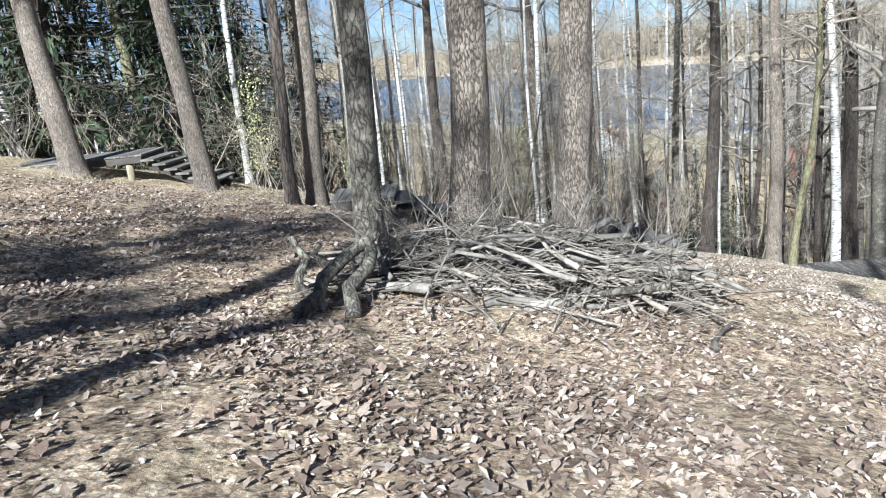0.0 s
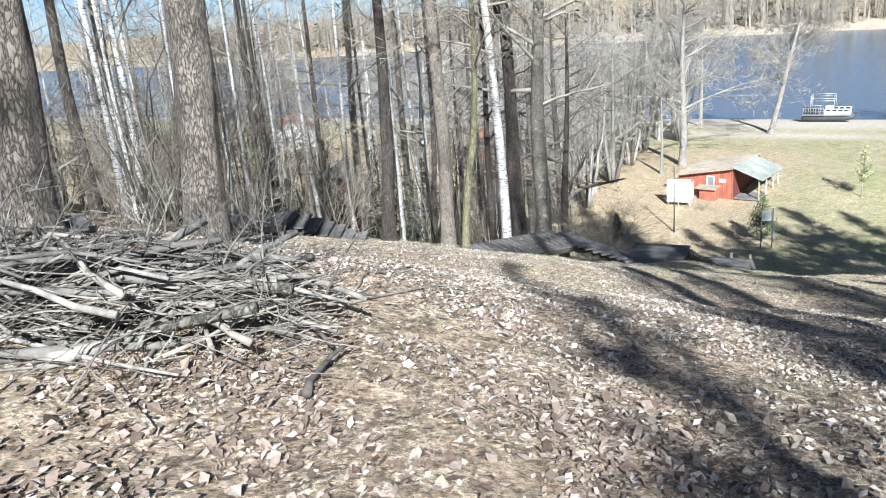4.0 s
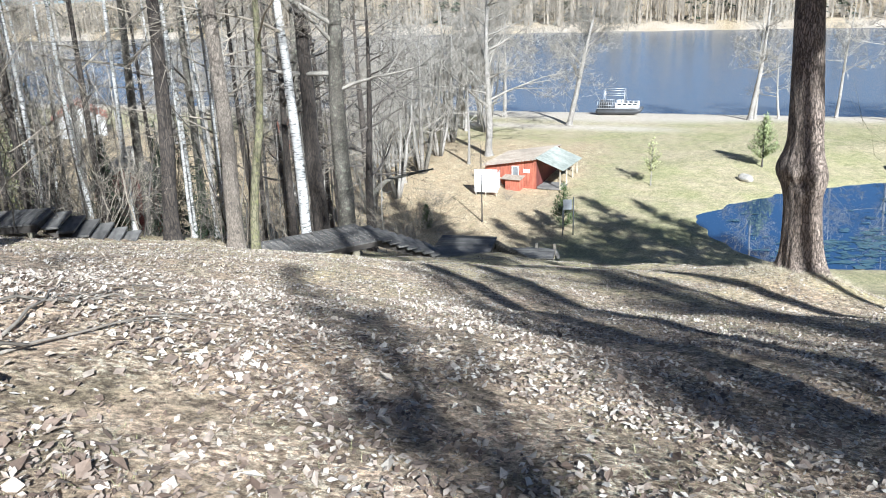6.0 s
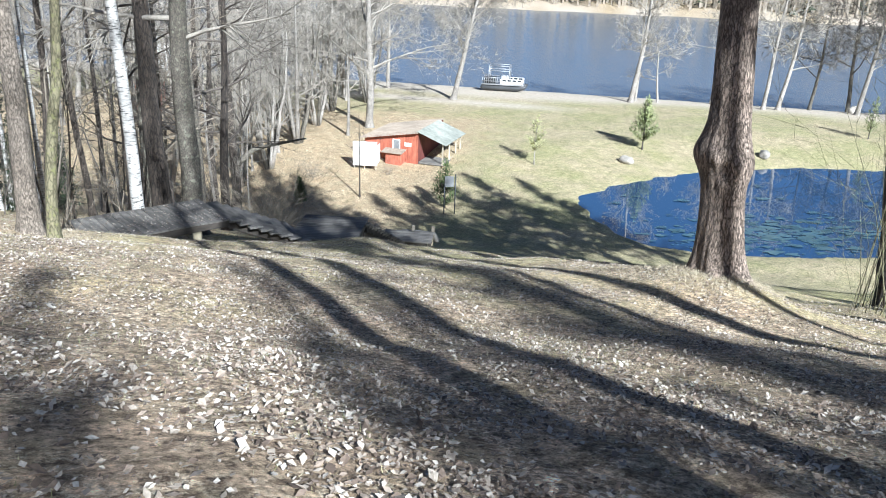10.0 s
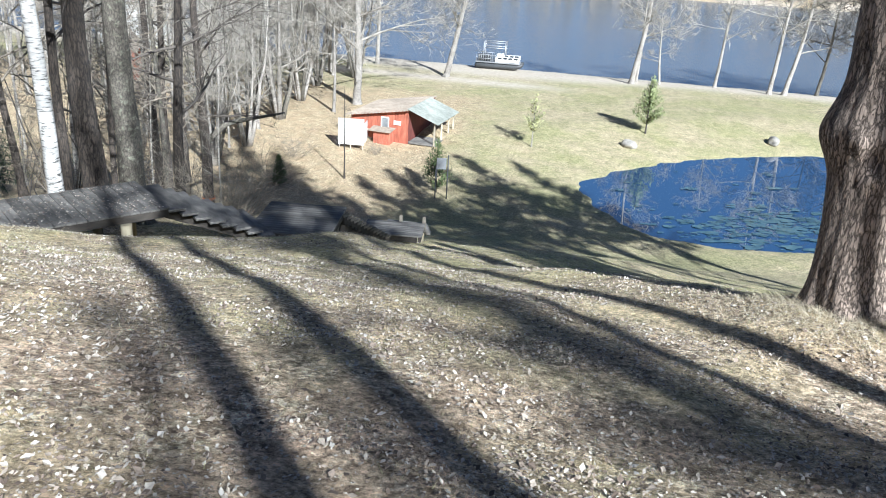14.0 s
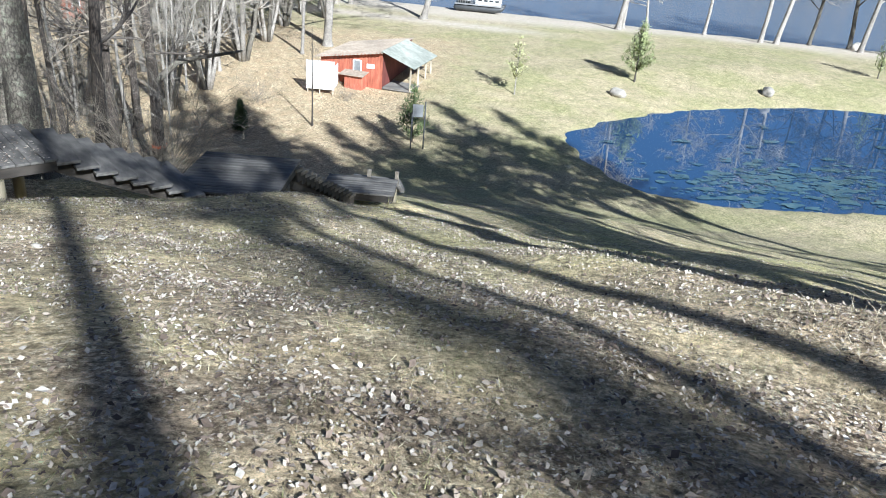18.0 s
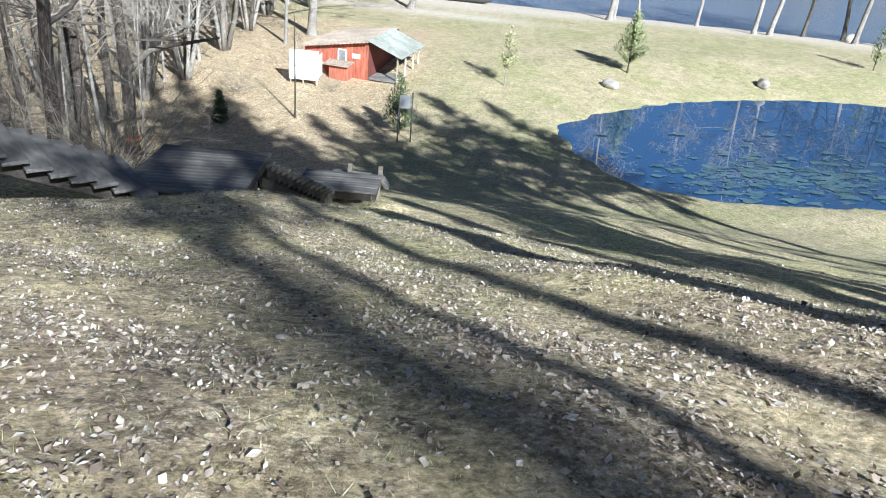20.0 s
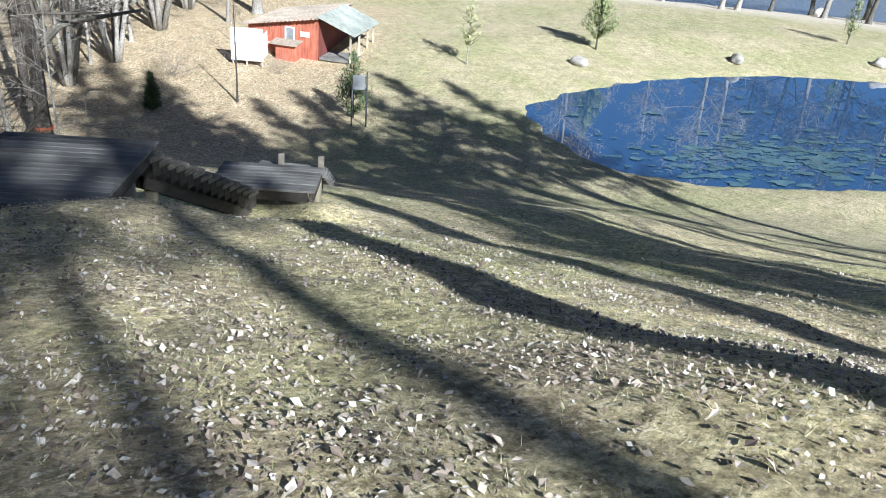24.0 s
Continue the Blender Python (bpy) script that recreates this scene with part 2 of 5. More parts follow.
def ground_mat():
    """Leaf litter on the wooded slope, thin spring grass on the meadow, sand by the river."""
    m, n, l, b = material("ground", 0.95)
    leaf = n.new("ShaderNodeTexVoronoi")
    leaf.inputs["Scale"].default_value = 34.0
    geo = n.new("ShaderNodeNewGeometry")
    warp = noise_tex(n, l, 9.0, 6.0, rough=0.75)
    ad = n.new("ShaderNodeVectorMath")
    ad.operation = "MULTIPLY_ADD"
    l.new(warp.outputs["Color"], ad.inputs[0])
    ad.inputs[1].default_value = (0.16, 0.16, 0.16)
    l.new(geo.outputs["Position"], ad.inputs[2])
    l.new(ad.outputs["Vector"], leaf.inputs["Vector"])
    sep = n.new("ShaderNodeSeparateColor")
    l.new(leaf.outputs["Color"], sep.inputs["Color"])
    lr = ramp(n, [(0.0, (0.2, 0.145, 0.105)), (0.4, (0.38, 0.3, 0.23)), (0.72, (0.54, 0.46, 0.375)), (1.0, (0.78, 0.72, 0.63))])
    l.new(sep.outputs[0], lr.inputs["Fac"])
    crumb = noise_tex(n, l, 26.0, 9.0, rough=0.82)
    cb = ramp(n, [(0.38, (0.3, 0.265, 0.24)), (0.45, (0.85, 0.82, 0.79)), (0.52, (1.25, 1.23, 1.2)), (0.62, (1.6, 1.58, 1.56))])
    l.new(crumb.outputs["Fac"], cb.inputs["Fac"])
    soil = noise_tex(n, l, 1.3, 6.0)
    sr = ramp(n, [(0.42, (0, 0, 0)), (0.62, (1, 1, 1))])
    l.new(soil.outputs["Fac"], sr.inputs["Fac"])
    litter = mix(n, l, sr.outputs["Color"], lr.outputs["Color"], (0.41, 0.325, 0.25))
    litter = mix(n, l, 1.0, litter, cb.outputs["Color"], "MULTIPLY")
    gfine = noise_tex(n, l, 15.0, 9.0, rough=0.82)
    gr = ramp(n, [(0.36, (0.10, 0.092, 0.05)), (0.47, (0.31, 0.275, 0.17)), (0.64, (0.62, 0.55, 0.42))])
    l.new(gfine.outputs["Fac"], gr.inputs["Fac"])
    gbig = noise_tex(n, l, 0.22, 5.0)
    gb = ramp(n, [(0.38, (1.0, 0.95, 0.93)), (0.6, (0.80, 0.84, 0.66))])
    l.new(gbig.outputs["Fac"], gb.inputs["Fac"])
    grass = mix(n, l, 1.0, gr.outputs["Color"], gb.outputs["Color"], "MULTIPLY")
    gmid = noise_tex(n, l, 1.6, 8.0, rough=0.75)
    gmr = ramp(n, [(0.35, (0.66, 0.70, 0.58)), (0.48, (0.96, 0.97, 0.9)), (0.64, (1.25, 1.21, 1.16))])
    l.new(gmid.outputs["Fac"], gmr.inputs["Fac"])
    grass = mix(n, l, 1.0, grass, gmr.outputs["Color"], "MULTIPLY")
    litter = mix(n, l, 0.8, litter, gmr.outputs["Color"], "MULTIPLY")
    tuft = noise_tex(n, l, 8.0, 7.0, rough=0.8)
    tr = ramp(n, [(0.40, (0.36, 0.33, 0.30)), (0.48, (0.88, 0.87, 0.85)), (0.53, (1.15, 1.14, 1.12)), (0.60, (1.5, 1.48, 1.45))])
    l.new(tuft.outputs["Fac"], tr.inputs["Fac"])
    litter = mix(n, l, 1.0, litter, tr.outputs["Color"], "MULTIPLY")
    grass = mix(n, l, 0.7, grass, tr.outputs["Color"], "MULTIPLY")
    at = n.new("ShaderNodeAttribute")
    at.attribute_name = "grass"
    patch = noise_tex(n, l, 0.8, 5.0)
    ma = n.new("ShaderNodeMath")
    ma.operation = "MULTIPLY_ADD"
    l.new(patch.outputs["Fac"], ma.inputs[0])
    ma.inputs[1].default_value = 0.9
    l.new(at.outputs["Fac"], ma.inputs[2])
    gm = ramp(n, [(0.62, (0, 0, 0)), (0.95, (1, 1, 1))])
    l.new(ma.outputs[0], gm.inputs["Fac"])
    straw_ = mix(n, l, 1.0, grass, (1.62, 1.58, 1.46), "MULTIPLY")
    sl = n.new("ShaderNodeAttribute")
    sl.attribute_name = "straw"
    grass = mix(n, l, sl.outputs["Fac"], grass, straw_)
    # Wood and hollow litter: own darker olive tone plus tree shade put into colour
    dark_shaded_litter = mix(n, l, 1.0, litter, (0.82, 0.8, 0.68), "MULTIPLY")
    dry = mix(n, l, 1.0, litter, (1.0, 0.96, 0.9), "MULTIPLY")
    litter = mix(n, l, sl.outputs["Fac"], dark_shaded_litter, dry)
    c = mix(n, l, gm.outputs["Color"], litter, grass)
    sa = n.new("ShaderNodeAttribute")
    sa.attribute_name = "sand"
    sfine = noise_tex(n, l, 3.0, 5.0)
    sc = ramp(n, [(0.3, (0.38, 0.315, 0.245)), (0.7, (0.60, 0.53, 0.44))])
    l.new(sfine.outputs["Fac"], sc.inputs["Fac"])
    c = mix(n, l, sa.outputs["Fac"], c, sc.outputs["Color"])
    l.new(c, b.inputs["Base Color"])
    h = mix(n, l, 0.6, crumb.outputs["Fac"], gfine.outputs["Fac"])
    h = mix(n, l, 0.4, h, tuft.outputs["Fac"])
    bump(n, l, b, h, 1.0, 0.045)
    return m


def water_mat(name, base, rough, scale, strength):
    m, n, l, b = material(name, rough)
    b.inputs["Base Color"].default_value = (*base, 1)
    b.inputs["IOR"].default_value = 1.33
    b.inputs["Specular IOR Level"].default_value = 0.9
    w = noise_tex(n, l, scale, 4.0, (1.0, 0.45, 1.0))
    bump(n, l, b, w.outputs["Fac"], strength, 0.06)
    return m


M_GROUND = ground_mat()
M_RIVER = water_mat("river_water", (0.115, 0.13, 0.145), 0.22, 0.9, 0.5)
# Blue base colour makes up for part of the sky's reflection
M_POND = water_mat("pond_water", (0.022, 0.058, 0.125), 0.004, 0.7, 0.01)
M_POND.node_tree.nodes["Principled BSDF"].inputs["IOR"].default_value = 2.5
M_ALGAE = mottled("pond_weed", (0.035, 0.085, 0.13), (0.1, 0.155, 0.155), 3.0, rough=0.15, bump_s=0.2)


# ---- building helpers ----
def mesh_from(name, verts, faces, smooth=False):
    me = bpy.data.meshes.new(name)
    me.from_pydata([tuple(v) for v in verts], [], faces)
    if smooth:
        me.polygons.foreach_set("use_smooth", [True] * len(me.polygons))
    me.update()
    return me


def thing(name, m, label, category, group="", kind=""):
    ob = new(name)
    ob.empty_display_size = 0.2
    ob.matrix_world = m if isinstance(m, Matrix) else Matrix.Translation(m)
    return tagged(ob, label, category, group, kind)


def part(name, me, mat, parent, label="", m=None):
    """Links a bmesh or a mesh as one mesh object under a thing or a part."""
    if isinstance(me, bmesh.types.BMesh):
        bm, me = me, bpy.data.meshes.new(name)
        bm.to_mesh(me)
        bm.free()
    if not me.materials:
        me.materials.append(mat)
    ob = new(name, me)
    ob.parent = parent
    if m is not None:
        ob.matrix_basis = m
    return tagged(ob, label)


def box(sx, sy, sz, at=(0, 0, 0), bev=0.006, rot=None):
    """A bevelled bar, its middle at the given place."""
    bm = bmesh.new()
    m = Matrix.Translation(at) @ (rot if rot is not None else Matrix()) @ Matrix.Diagonal((sx, sy, sz, 1))
    bmesh.ops.create_cube(bm, size=1.0, matrix=m)
    if bev:
        bmesh.ops.bevel(bm, geom=bm.edges[:], offset=bev, segments=1, affect="EDGES")
    return bm


def cyl(r, h, at=(0, 0, 0), seg=14, r2=None, rot=None):
    bm = bmesh.new()
    m = Matrix.Translation(at) @ (rot if rot is not None else Matrix())
    bmesh.ops.create_cone(bm, cap_ends=True, segments=seg, radius1=r, radius2=r if r2 is None else r2, depth=h, matrix=m)
    for f in bm.faces:
        f.smooth = len(f.verts) == 4
    return bm


def tube(V, F, pts, radii, n=6, wob=None):
    """Adds a tapering tube through the points to the lists; closed at the ends when it is stout."""
    start = len(V)
    t0 = (pts[1] - pts[0]).normalized()
    u = t0.orthogonal().normalized()
    for i, p in enumerate(pts):
        t = (pts[min(i + 1, len(pts) - 1)] - pts[max(i - 1, 0)]).normalized()
        u = (u - t * u.dot(t)).normalized()
        w = t.cross(u)
        for k in range(n):
            a = 2 * math.pi * k / n
            r = radii[i]
            if wob:
                r *= wob(i, a)
            V.append(p + (u * math.cos(a) + w * math.sin(a)) * r)
    for i in range(len(pts) - 1):
        for k in range(n):
            a, b = start + i * n + k, start + i * n + (k + 1) % n
            F.append((a, b, b + n, a + n))
    if n > 5:
        F.append(tuple(start + (len(pts) - 1) * n + k for k in range(n)))
        F.append(tuple(start + k for k in reversed(range(n))))


# ---- the lie of the land ----
S_KNOTS = (-60, -10, 0, 10, 20, 30, 40, 47, 53, 60, 66, 75, 104, 112, 122, 130, 300, 309, 316, 330, 420, 900)
Z_KNOTS = (12, 3.4, .7, -1.95, -5.15, -8.65, -12.1, -15.3, -16.9, -17.1, -16.5, -16.0, -15.9, -16.3, -18.1, -20, -20, -18.0, -16.2, -14.5, -11, -6)
_fs = np.arange(-80, 1000, 0.5)
_fz = np.interp(_fs, S_KNOTS, Z_KNOTS)
_k = np.ones(9) / 9
_fz = np.convolve(np.pad(_fz, 4, mode="edge"), _k, mode="valid")
POND_Z, RIVER_Z = -17.19, -17.9


def pond_inside(x, y):
    """Below 1 inside the pond's outline."""
    u, v = 0.866 * x - 0.5 * y, 0.5 * x + 0.866 * y
    a = np.arctan2(v - 60.7, u - 43.5)
    wob = 1 + 0.012 * np.sin(11 * a) + 0.02 * np.sin(29 * a + 2) + 0.02 * np.sin(47 * a)
    e = 2.7 - 0.95 * np.tanh((v - 60.7) / 3)
    return ((np.abs(u - 43.5) / 22.8) ** e + (np.abs(v - 60.7) / np.where(v > 60.7, 11.3, 10.9)) ** e) / wob


BURL, BURL_LEAN = (16.35, 11.9), (0.03, 0.108)


def ground_z(x, y, fine=True):
    x, y = np.asarray(x, float), np.asarray(y, float)
    s = 0.766 * x + 0.643 * y
    z = np.interp(s, _fs, _fz)
    z = z + 0.55 * np.exp(-((x - 1.5) ** 2 + (y - 9.5) ** 2) / 9) + 0.5 * np.exp(-((x - BURL[0]) ** 2 + (y - BURL[1]) ** 2) / 2.2) + 0.3 * np.exp(-((x - 17.2) ** 2 / 1.8 + (y - 15.3) ** 2 / 5)) + 0.08 * np.exp(-((x - 15.9) ** 2 + (y - 22.6) ** 2) / 1.6) - 0.5 * np.exp(-((x - 11.9) ** 2 / 4.5 + (y - 25.1) ** 2 / 2.2)) - 0.3 * np.exp(-((x - 9.5) ** 2 / 12 + (y - 21.3) ** 2 / 5)) - 0.5 * np.exp(-((x - 43.5) ** 2 + (y - 57.0) ** 2) / 40) + 0.2 * np.exp(-((x - 17.0) ** 2 + (y - 22.9) ** 2) / 0.9) + 0.25 * np.exp(-((x - 20.8) ** 2 + (y - 24.9) ** 2) / 0.6) - 0.45 * np.exp(-((x - 19.0) ** 2 + (y - 24.8) ** 2) / 2.2)
    bank = np.clip((y - 11) / 3, 0, 1) * np.clip((25 - y) / 3, 0, 1)
    for x0, amp in ((19.6, 0.11), (22.8, 0.07)):
        w = x - x0 - 0.25 * np.sin(0.55 * y) - 0.03 * (y - 18)
        z = z + bank * amp * (-np.tanh(w / 0.3) - 1.2 * np.exp(-((w - 0.35) / 0.3) ** 2))
    pd = pond_inside(x, y)
    z = np.where(pd < 1.0, np.minimum(z, POND_Z - 0.9 * np.clip((1 - pd) * 2, 0, 1) + 0.02), z)
    rim = np.clip((2.6 - pd) / 1.6, 0, 1)
    z = np.where(pd >= 1.0, z * (1 - rim) + (POND_Z + 0.06 + 0.75 * np.clip(np.sqrt(np.abs(pd)) - 1, 0, 1)) * rim, z)
    if fine:
        near = np.clip((60 - s) / 30, 0.25, 1) * np.clip((pd - 1) / 0.8, 0, 1)
        z = z + near * (0.10 * np.sin(0.45 * x + 0.3 * y) * np.sin(0.5 * y - 0.2 * x + 1) + 0.045 * np.sin(1.5 * x + 0.7 * y + 2) * np.sin(1.3 * y - 0.8 * x)
                        + 0.02 * np.sin(3.7 * x - 1.9 * y) * np.sin(3.1 * y + 2.2 * x))
    return z


def gz(x, y):
    return float(ground_z(x, y))


def spaced(lo, hi, a, b, fine, grow=1.12):
    """Coordinates that lie close together from a to b and widen outwards."""
    mid = list(np.arange(a, b, fine))
    left, right, st = [], [], fine
    p = a
    while p > lo:
        st *= grow
        p -= st
        left.append(p)
    p, st = mid[-1], fine
    while p < hi:
        st *= grow
        p += st
        right.append(p)
    return np.array(left[::-1] + mid + right)


gx, gy = spaced(-1300, 1500, -14, 62, 0.34), spaced(-1200, 1600, -4, 62, 0.34)
X, Y = np.meshgrid(gx, gy)
Z = ground_z(X, Y)
nx, ny = len(gx), len(gy)
gv = np.stack([X.ravel(), Y.ravel(), Z.ravel()], 1)
ii = (np.arange(ny - 1)[:, None] * nx + np.arange(nx - 1)[None]).ravel()
gf = np.stack([ii, ii + 1, ii + nx + 1, ii + nx], 1)
gme = bpy.data.meshes.new("ground")
gme.from_pydata(gv.tolist(), [], gf.tolist())
gme.polygons.foreach_set("use_smooth", [True] * len(gme.polygons))
S = 0.766 * X + 0.643 * Y
Q = -0.643 * X + 0.766 * Y
meadow = np.clip((S - 26 - 0.25 * np.clip(Q, -10, 60)) / 30, 0, 1) * np.clip((14 - Q + 0.10 * (S - 50)) / 12, 0, 1)
meadow = np.maximum(np.maximum(meadow * 0.6, (0.28 * np.clip((S - 9) / 10, 0, 1) + 0.22 * np.clip((S - 20) / 10, 0, 1)) * np.clip((Q - 16) / -6, 0, 1)), 0.55 * np.clip((S - 84) / 8, 0, 1))
meadow = meadow * np.clip((128 - S) / 8, 0, 1) + 0.1 * np.clip((S - 330) / 40, 0, 1)
sand = np.clip((S - 102 + 2 * np.sin(Q * 0.11)) / 4, 0, 1) * np.clip((S - 96) / 5, 0, 1) * np.clip((140 - S) / 10, 0, 1) * 0.85
sand = np.maximum(sand, 0.9 * np.exp(-((S - 97.5 - 0.04 * Q) / 1.8) ** 2) * np.clip((Q - 2) / 8, 0, 1) * np.clip((60 - Q) / 10, 0, 1))
sand = np.maximum(sand, 0.95 * np.clip((S - 302) / 4, 0, 1) * np.clip((322 - S) / 6, 0, 1))
for key, val in (("grass", meadow), ("sand", sand), ("straw", np.clip((42 - S) / 8, 0, 1) * np.clip((17 - Q) / 4, 0, 1))):
    at = gme.attributes.new(key, "FLOAT", "POINT")
    at.data.foreach_set("value", val.ravel().astype(np.float32))
gme.materials.append(M_GROUND)
ground = tagged(new("ground", gme), "sloping ground of dry leaf litter running down to a spring meadow", "ground", kind="structure")


def sheet(name, pts, z, mat, label, category):
    me = mesh_from(name, [(x, y, z) for x, y in pts], [tuple(range(len(pts)))])
    me.materials.append(mat)
    return tagged(new(name, me), label, category, kind="structure")


def sq(s, q):
    return 0.766 * s - 0.643 * q, 0.643 * s + 0.766 * q


sheet("river_water", [sq(114, -900), sq(312, -900), sq(312, 1200), sq(114, 1200)], RIVER_Z, M_RIVER, "wide blue-grey river with small ripples between grassy banks", "river")
outline = []
for k in range(72):
    a = 2 * math.pi * k / 72
    c, sn = math.cos(a), math.sin(a)
    u = 43.5 + 24.2 * math.copysign(abs(c) ** 0.5, c)
    v = 60.7 + 12.0 * math.copysign(abs(sn) ** 0.5, sn)
    outline.append((0.866 * u + 0.5 * v, -0.5 * u + 0.866 * v))
sheet("pond_water", outline, POND_Z, M_POND, "still dark blue pond that mirrors bare trees and sky", "pond")


# ---- trees ----
def limb(V, F, rng, p, d, length, r, level, top, droop=0.0, sides=5, spread=0.85, kids=5, fine=5, wide=1.0):
    """A limb with its side branches, down to fine twigs."""
    n = 5 if level == 0 else 3 if level < top else 2
    pts, q, dd = [p.copy()], p.copy(), d.normalized()
    for i in range(n - 1):
        dd = (dd + Vector((rng.uniform(-1, 1), rng.uniform(-1, 1), rng.uniform(-0.7, 1) - droop)) * 0.20).normalized()
        q = q + dd * (length / (n - 1))
        pts.append(q.copy())
    radii = [r * (1 - 0.78 * i / (n - 1)) for i in range(n)]
    tube(V, F, pts, radii, sides if level < top else 3)
    if level >= top:
        for k in range(fine):
            b = pts[0].lerp(pts[-1], rng.uniform(0.1, 1.0))
            e = (dd + Vector((rng.uniform(-1, 1), rng.uniform(-1, 1), rng.uniform(-0.8, 0.9) - droop)) * 0.9).normalized() * length * rng.uniform(0.3, 0.7)
            w = e.orthogonal().normalized() * (0.005 + 0.006 * length) * wide
            w.rotate(Matrix.Rotation(rng.uniform(0, 3), 3, e.normalized()))
            c = len(V)
            V.extend([b - w, b + w, b + e])
            F.append((c, c + 1, c + 2))
        return
    for k in range(kids if level else kids + 1):
        f = rng.uniform(0.25, 1.0)
        j = min(int(f * (n - 1)), n - 2)
        base = pts[j].lerp(pts[j + 1], f * (n - 1) - j)
        axis = (pts[j + 1] - pts[j]).normalized()
        side = axis.orthogonal()
        side.rotate(Matrix.Rotation(rng.uniform(0, 6.283), 3, axis))
        nd = (axis + side * spread * rng.uniform(0.6, 1.3)).normalized()
        limb(V, F, rng, base, nd, length * rng.uniform(0.35, 0.62), radii[j] * rng.uniform(0.4, 0.6), level + 1, top, droop, max(3, sides - 1), spread, kids, fine, wide)


def trunk_mesh(rng, height, r, lean=(0, 0), bend=0.15, flare=1.5, n=14, step=0.5, bulge=None, knots=0.06, furrow=0.0, lumps=()):
    """A trunk that tapers, sways and flares at the roots; gives its mesh and centre line."""
    pts, radii = [], []
    ph1, ph2 = rng.uniform(0, 6), rng.uniform(0, 6)
    z = -0.35
    while z < height:
        f = max(z, 0) / height
        sway = Vector((math.sin(z * 0.42 + ph1) - math.sin(ph1), math.sin(z * 0.36 + ph2) - math.sin(ph2), 0)) * bend * min(1, z / 3 if z > 0 else 0)
        pts.append(Vector((lean[0] * z, lean[1] * z, z)) + sway)
        rr = r * ((1 - f) ** 0.75 * 0.94 + 0.06) * (1 + (flare - 1) * math.exp(-max(z + 0.05, 0) / 0.28))
        if bulge:
            for bz, bw, amp in bulge:
                rr *= 1 + amp * math.exp(-((z - bz) / bw) ** 2)
        radii.append(rr)
        z += step if z > 2.5 else step * 0.5
    V, F = [], []
    p1 = rng.uniform(0, 6)

    def wob(i, a):
        root = 0.16 * math.exp(-max(pts[i].z, 0) / 0.35) * math.sin(5 * a + p1)
        z = pts[i].z
        ridge = furrow * (abs(math.sin(0.5 * 15 * a + 0.5 * math.sin(1.7 * z + p1) + 0.7 * math.sin(4.3 * z))) + 0.5 * abs(math.sin(13 * a + 0.8 * math.sin(2.9 * z + 1))) - 0.9)
        swell = sum(amp * math.exp(-((z - lz) / wz) ** 2 - (math.remainder(a - la, 6.2832) / wa) ** 2) for lz, la, wz, wa, amp in lumps)
        return 1 + root + ridge + swell + knots * math.sin(3 * a + i * step * 1.1 + p1) + knots * 0.5 * math.sin(7 * a - i * step * 1.8)

    tube(V, F, pts, radii, n, wob)
    return mesh_from("trunk", V, F, True), pts, radii


def bare_tree(at, height, dia, mat, twig, seed, lean=(0, 0), first=0.4, limbs=16, top=2, label="", bend=0.09, n=14, step=0.5, bulge=None, droop=0.0,
              group="trees of the wooded slope", reach=0.26, kids=5, rise=(0.1, 0.9), name="tree", knots=0.06, flare=1.5, fine=5, furrow=0.0, wide=0.75, lumps=()):
    rng = random.Random(seed)
    root = thing(name, (at[0], at[1], gz(*at) if len(at) < 3 else at[2]), label, "tree", group)
    tm, pts, radii = trunk_mesh(rng, height, dia / 2, lean, bend, flare, n, step, bulge, knots, furrow, lumps)
    part("trunk", tm, mat, root)
    V, F = [], []
    for k in range(limbs):
        f = first + (1 - first) * (k + rng.random()) / limbs * 0.98
        z = f * height
        i = min(range(len(pts)), key=lambda j: abs(pts[j].z - z))
        a = rng.uniform(0, 6.283)
        d = Vector((math.cos(a), math.sin(a), rng.uniform(*rise)))
        ln = height * reach * (1.15 - f) * rng.uniform(0.7, 1.3) + 0.4
        limb(V, F, rng, pts[i], d, ln, min(radii[i] * 0.45, 0.018 * ln + 0.012), 0, top, droop, 5, 0.85, kids, fine, wide)
    part("crown", mesh_from("crown", V, F, True), twig, root, "bare spring branches")
    return root


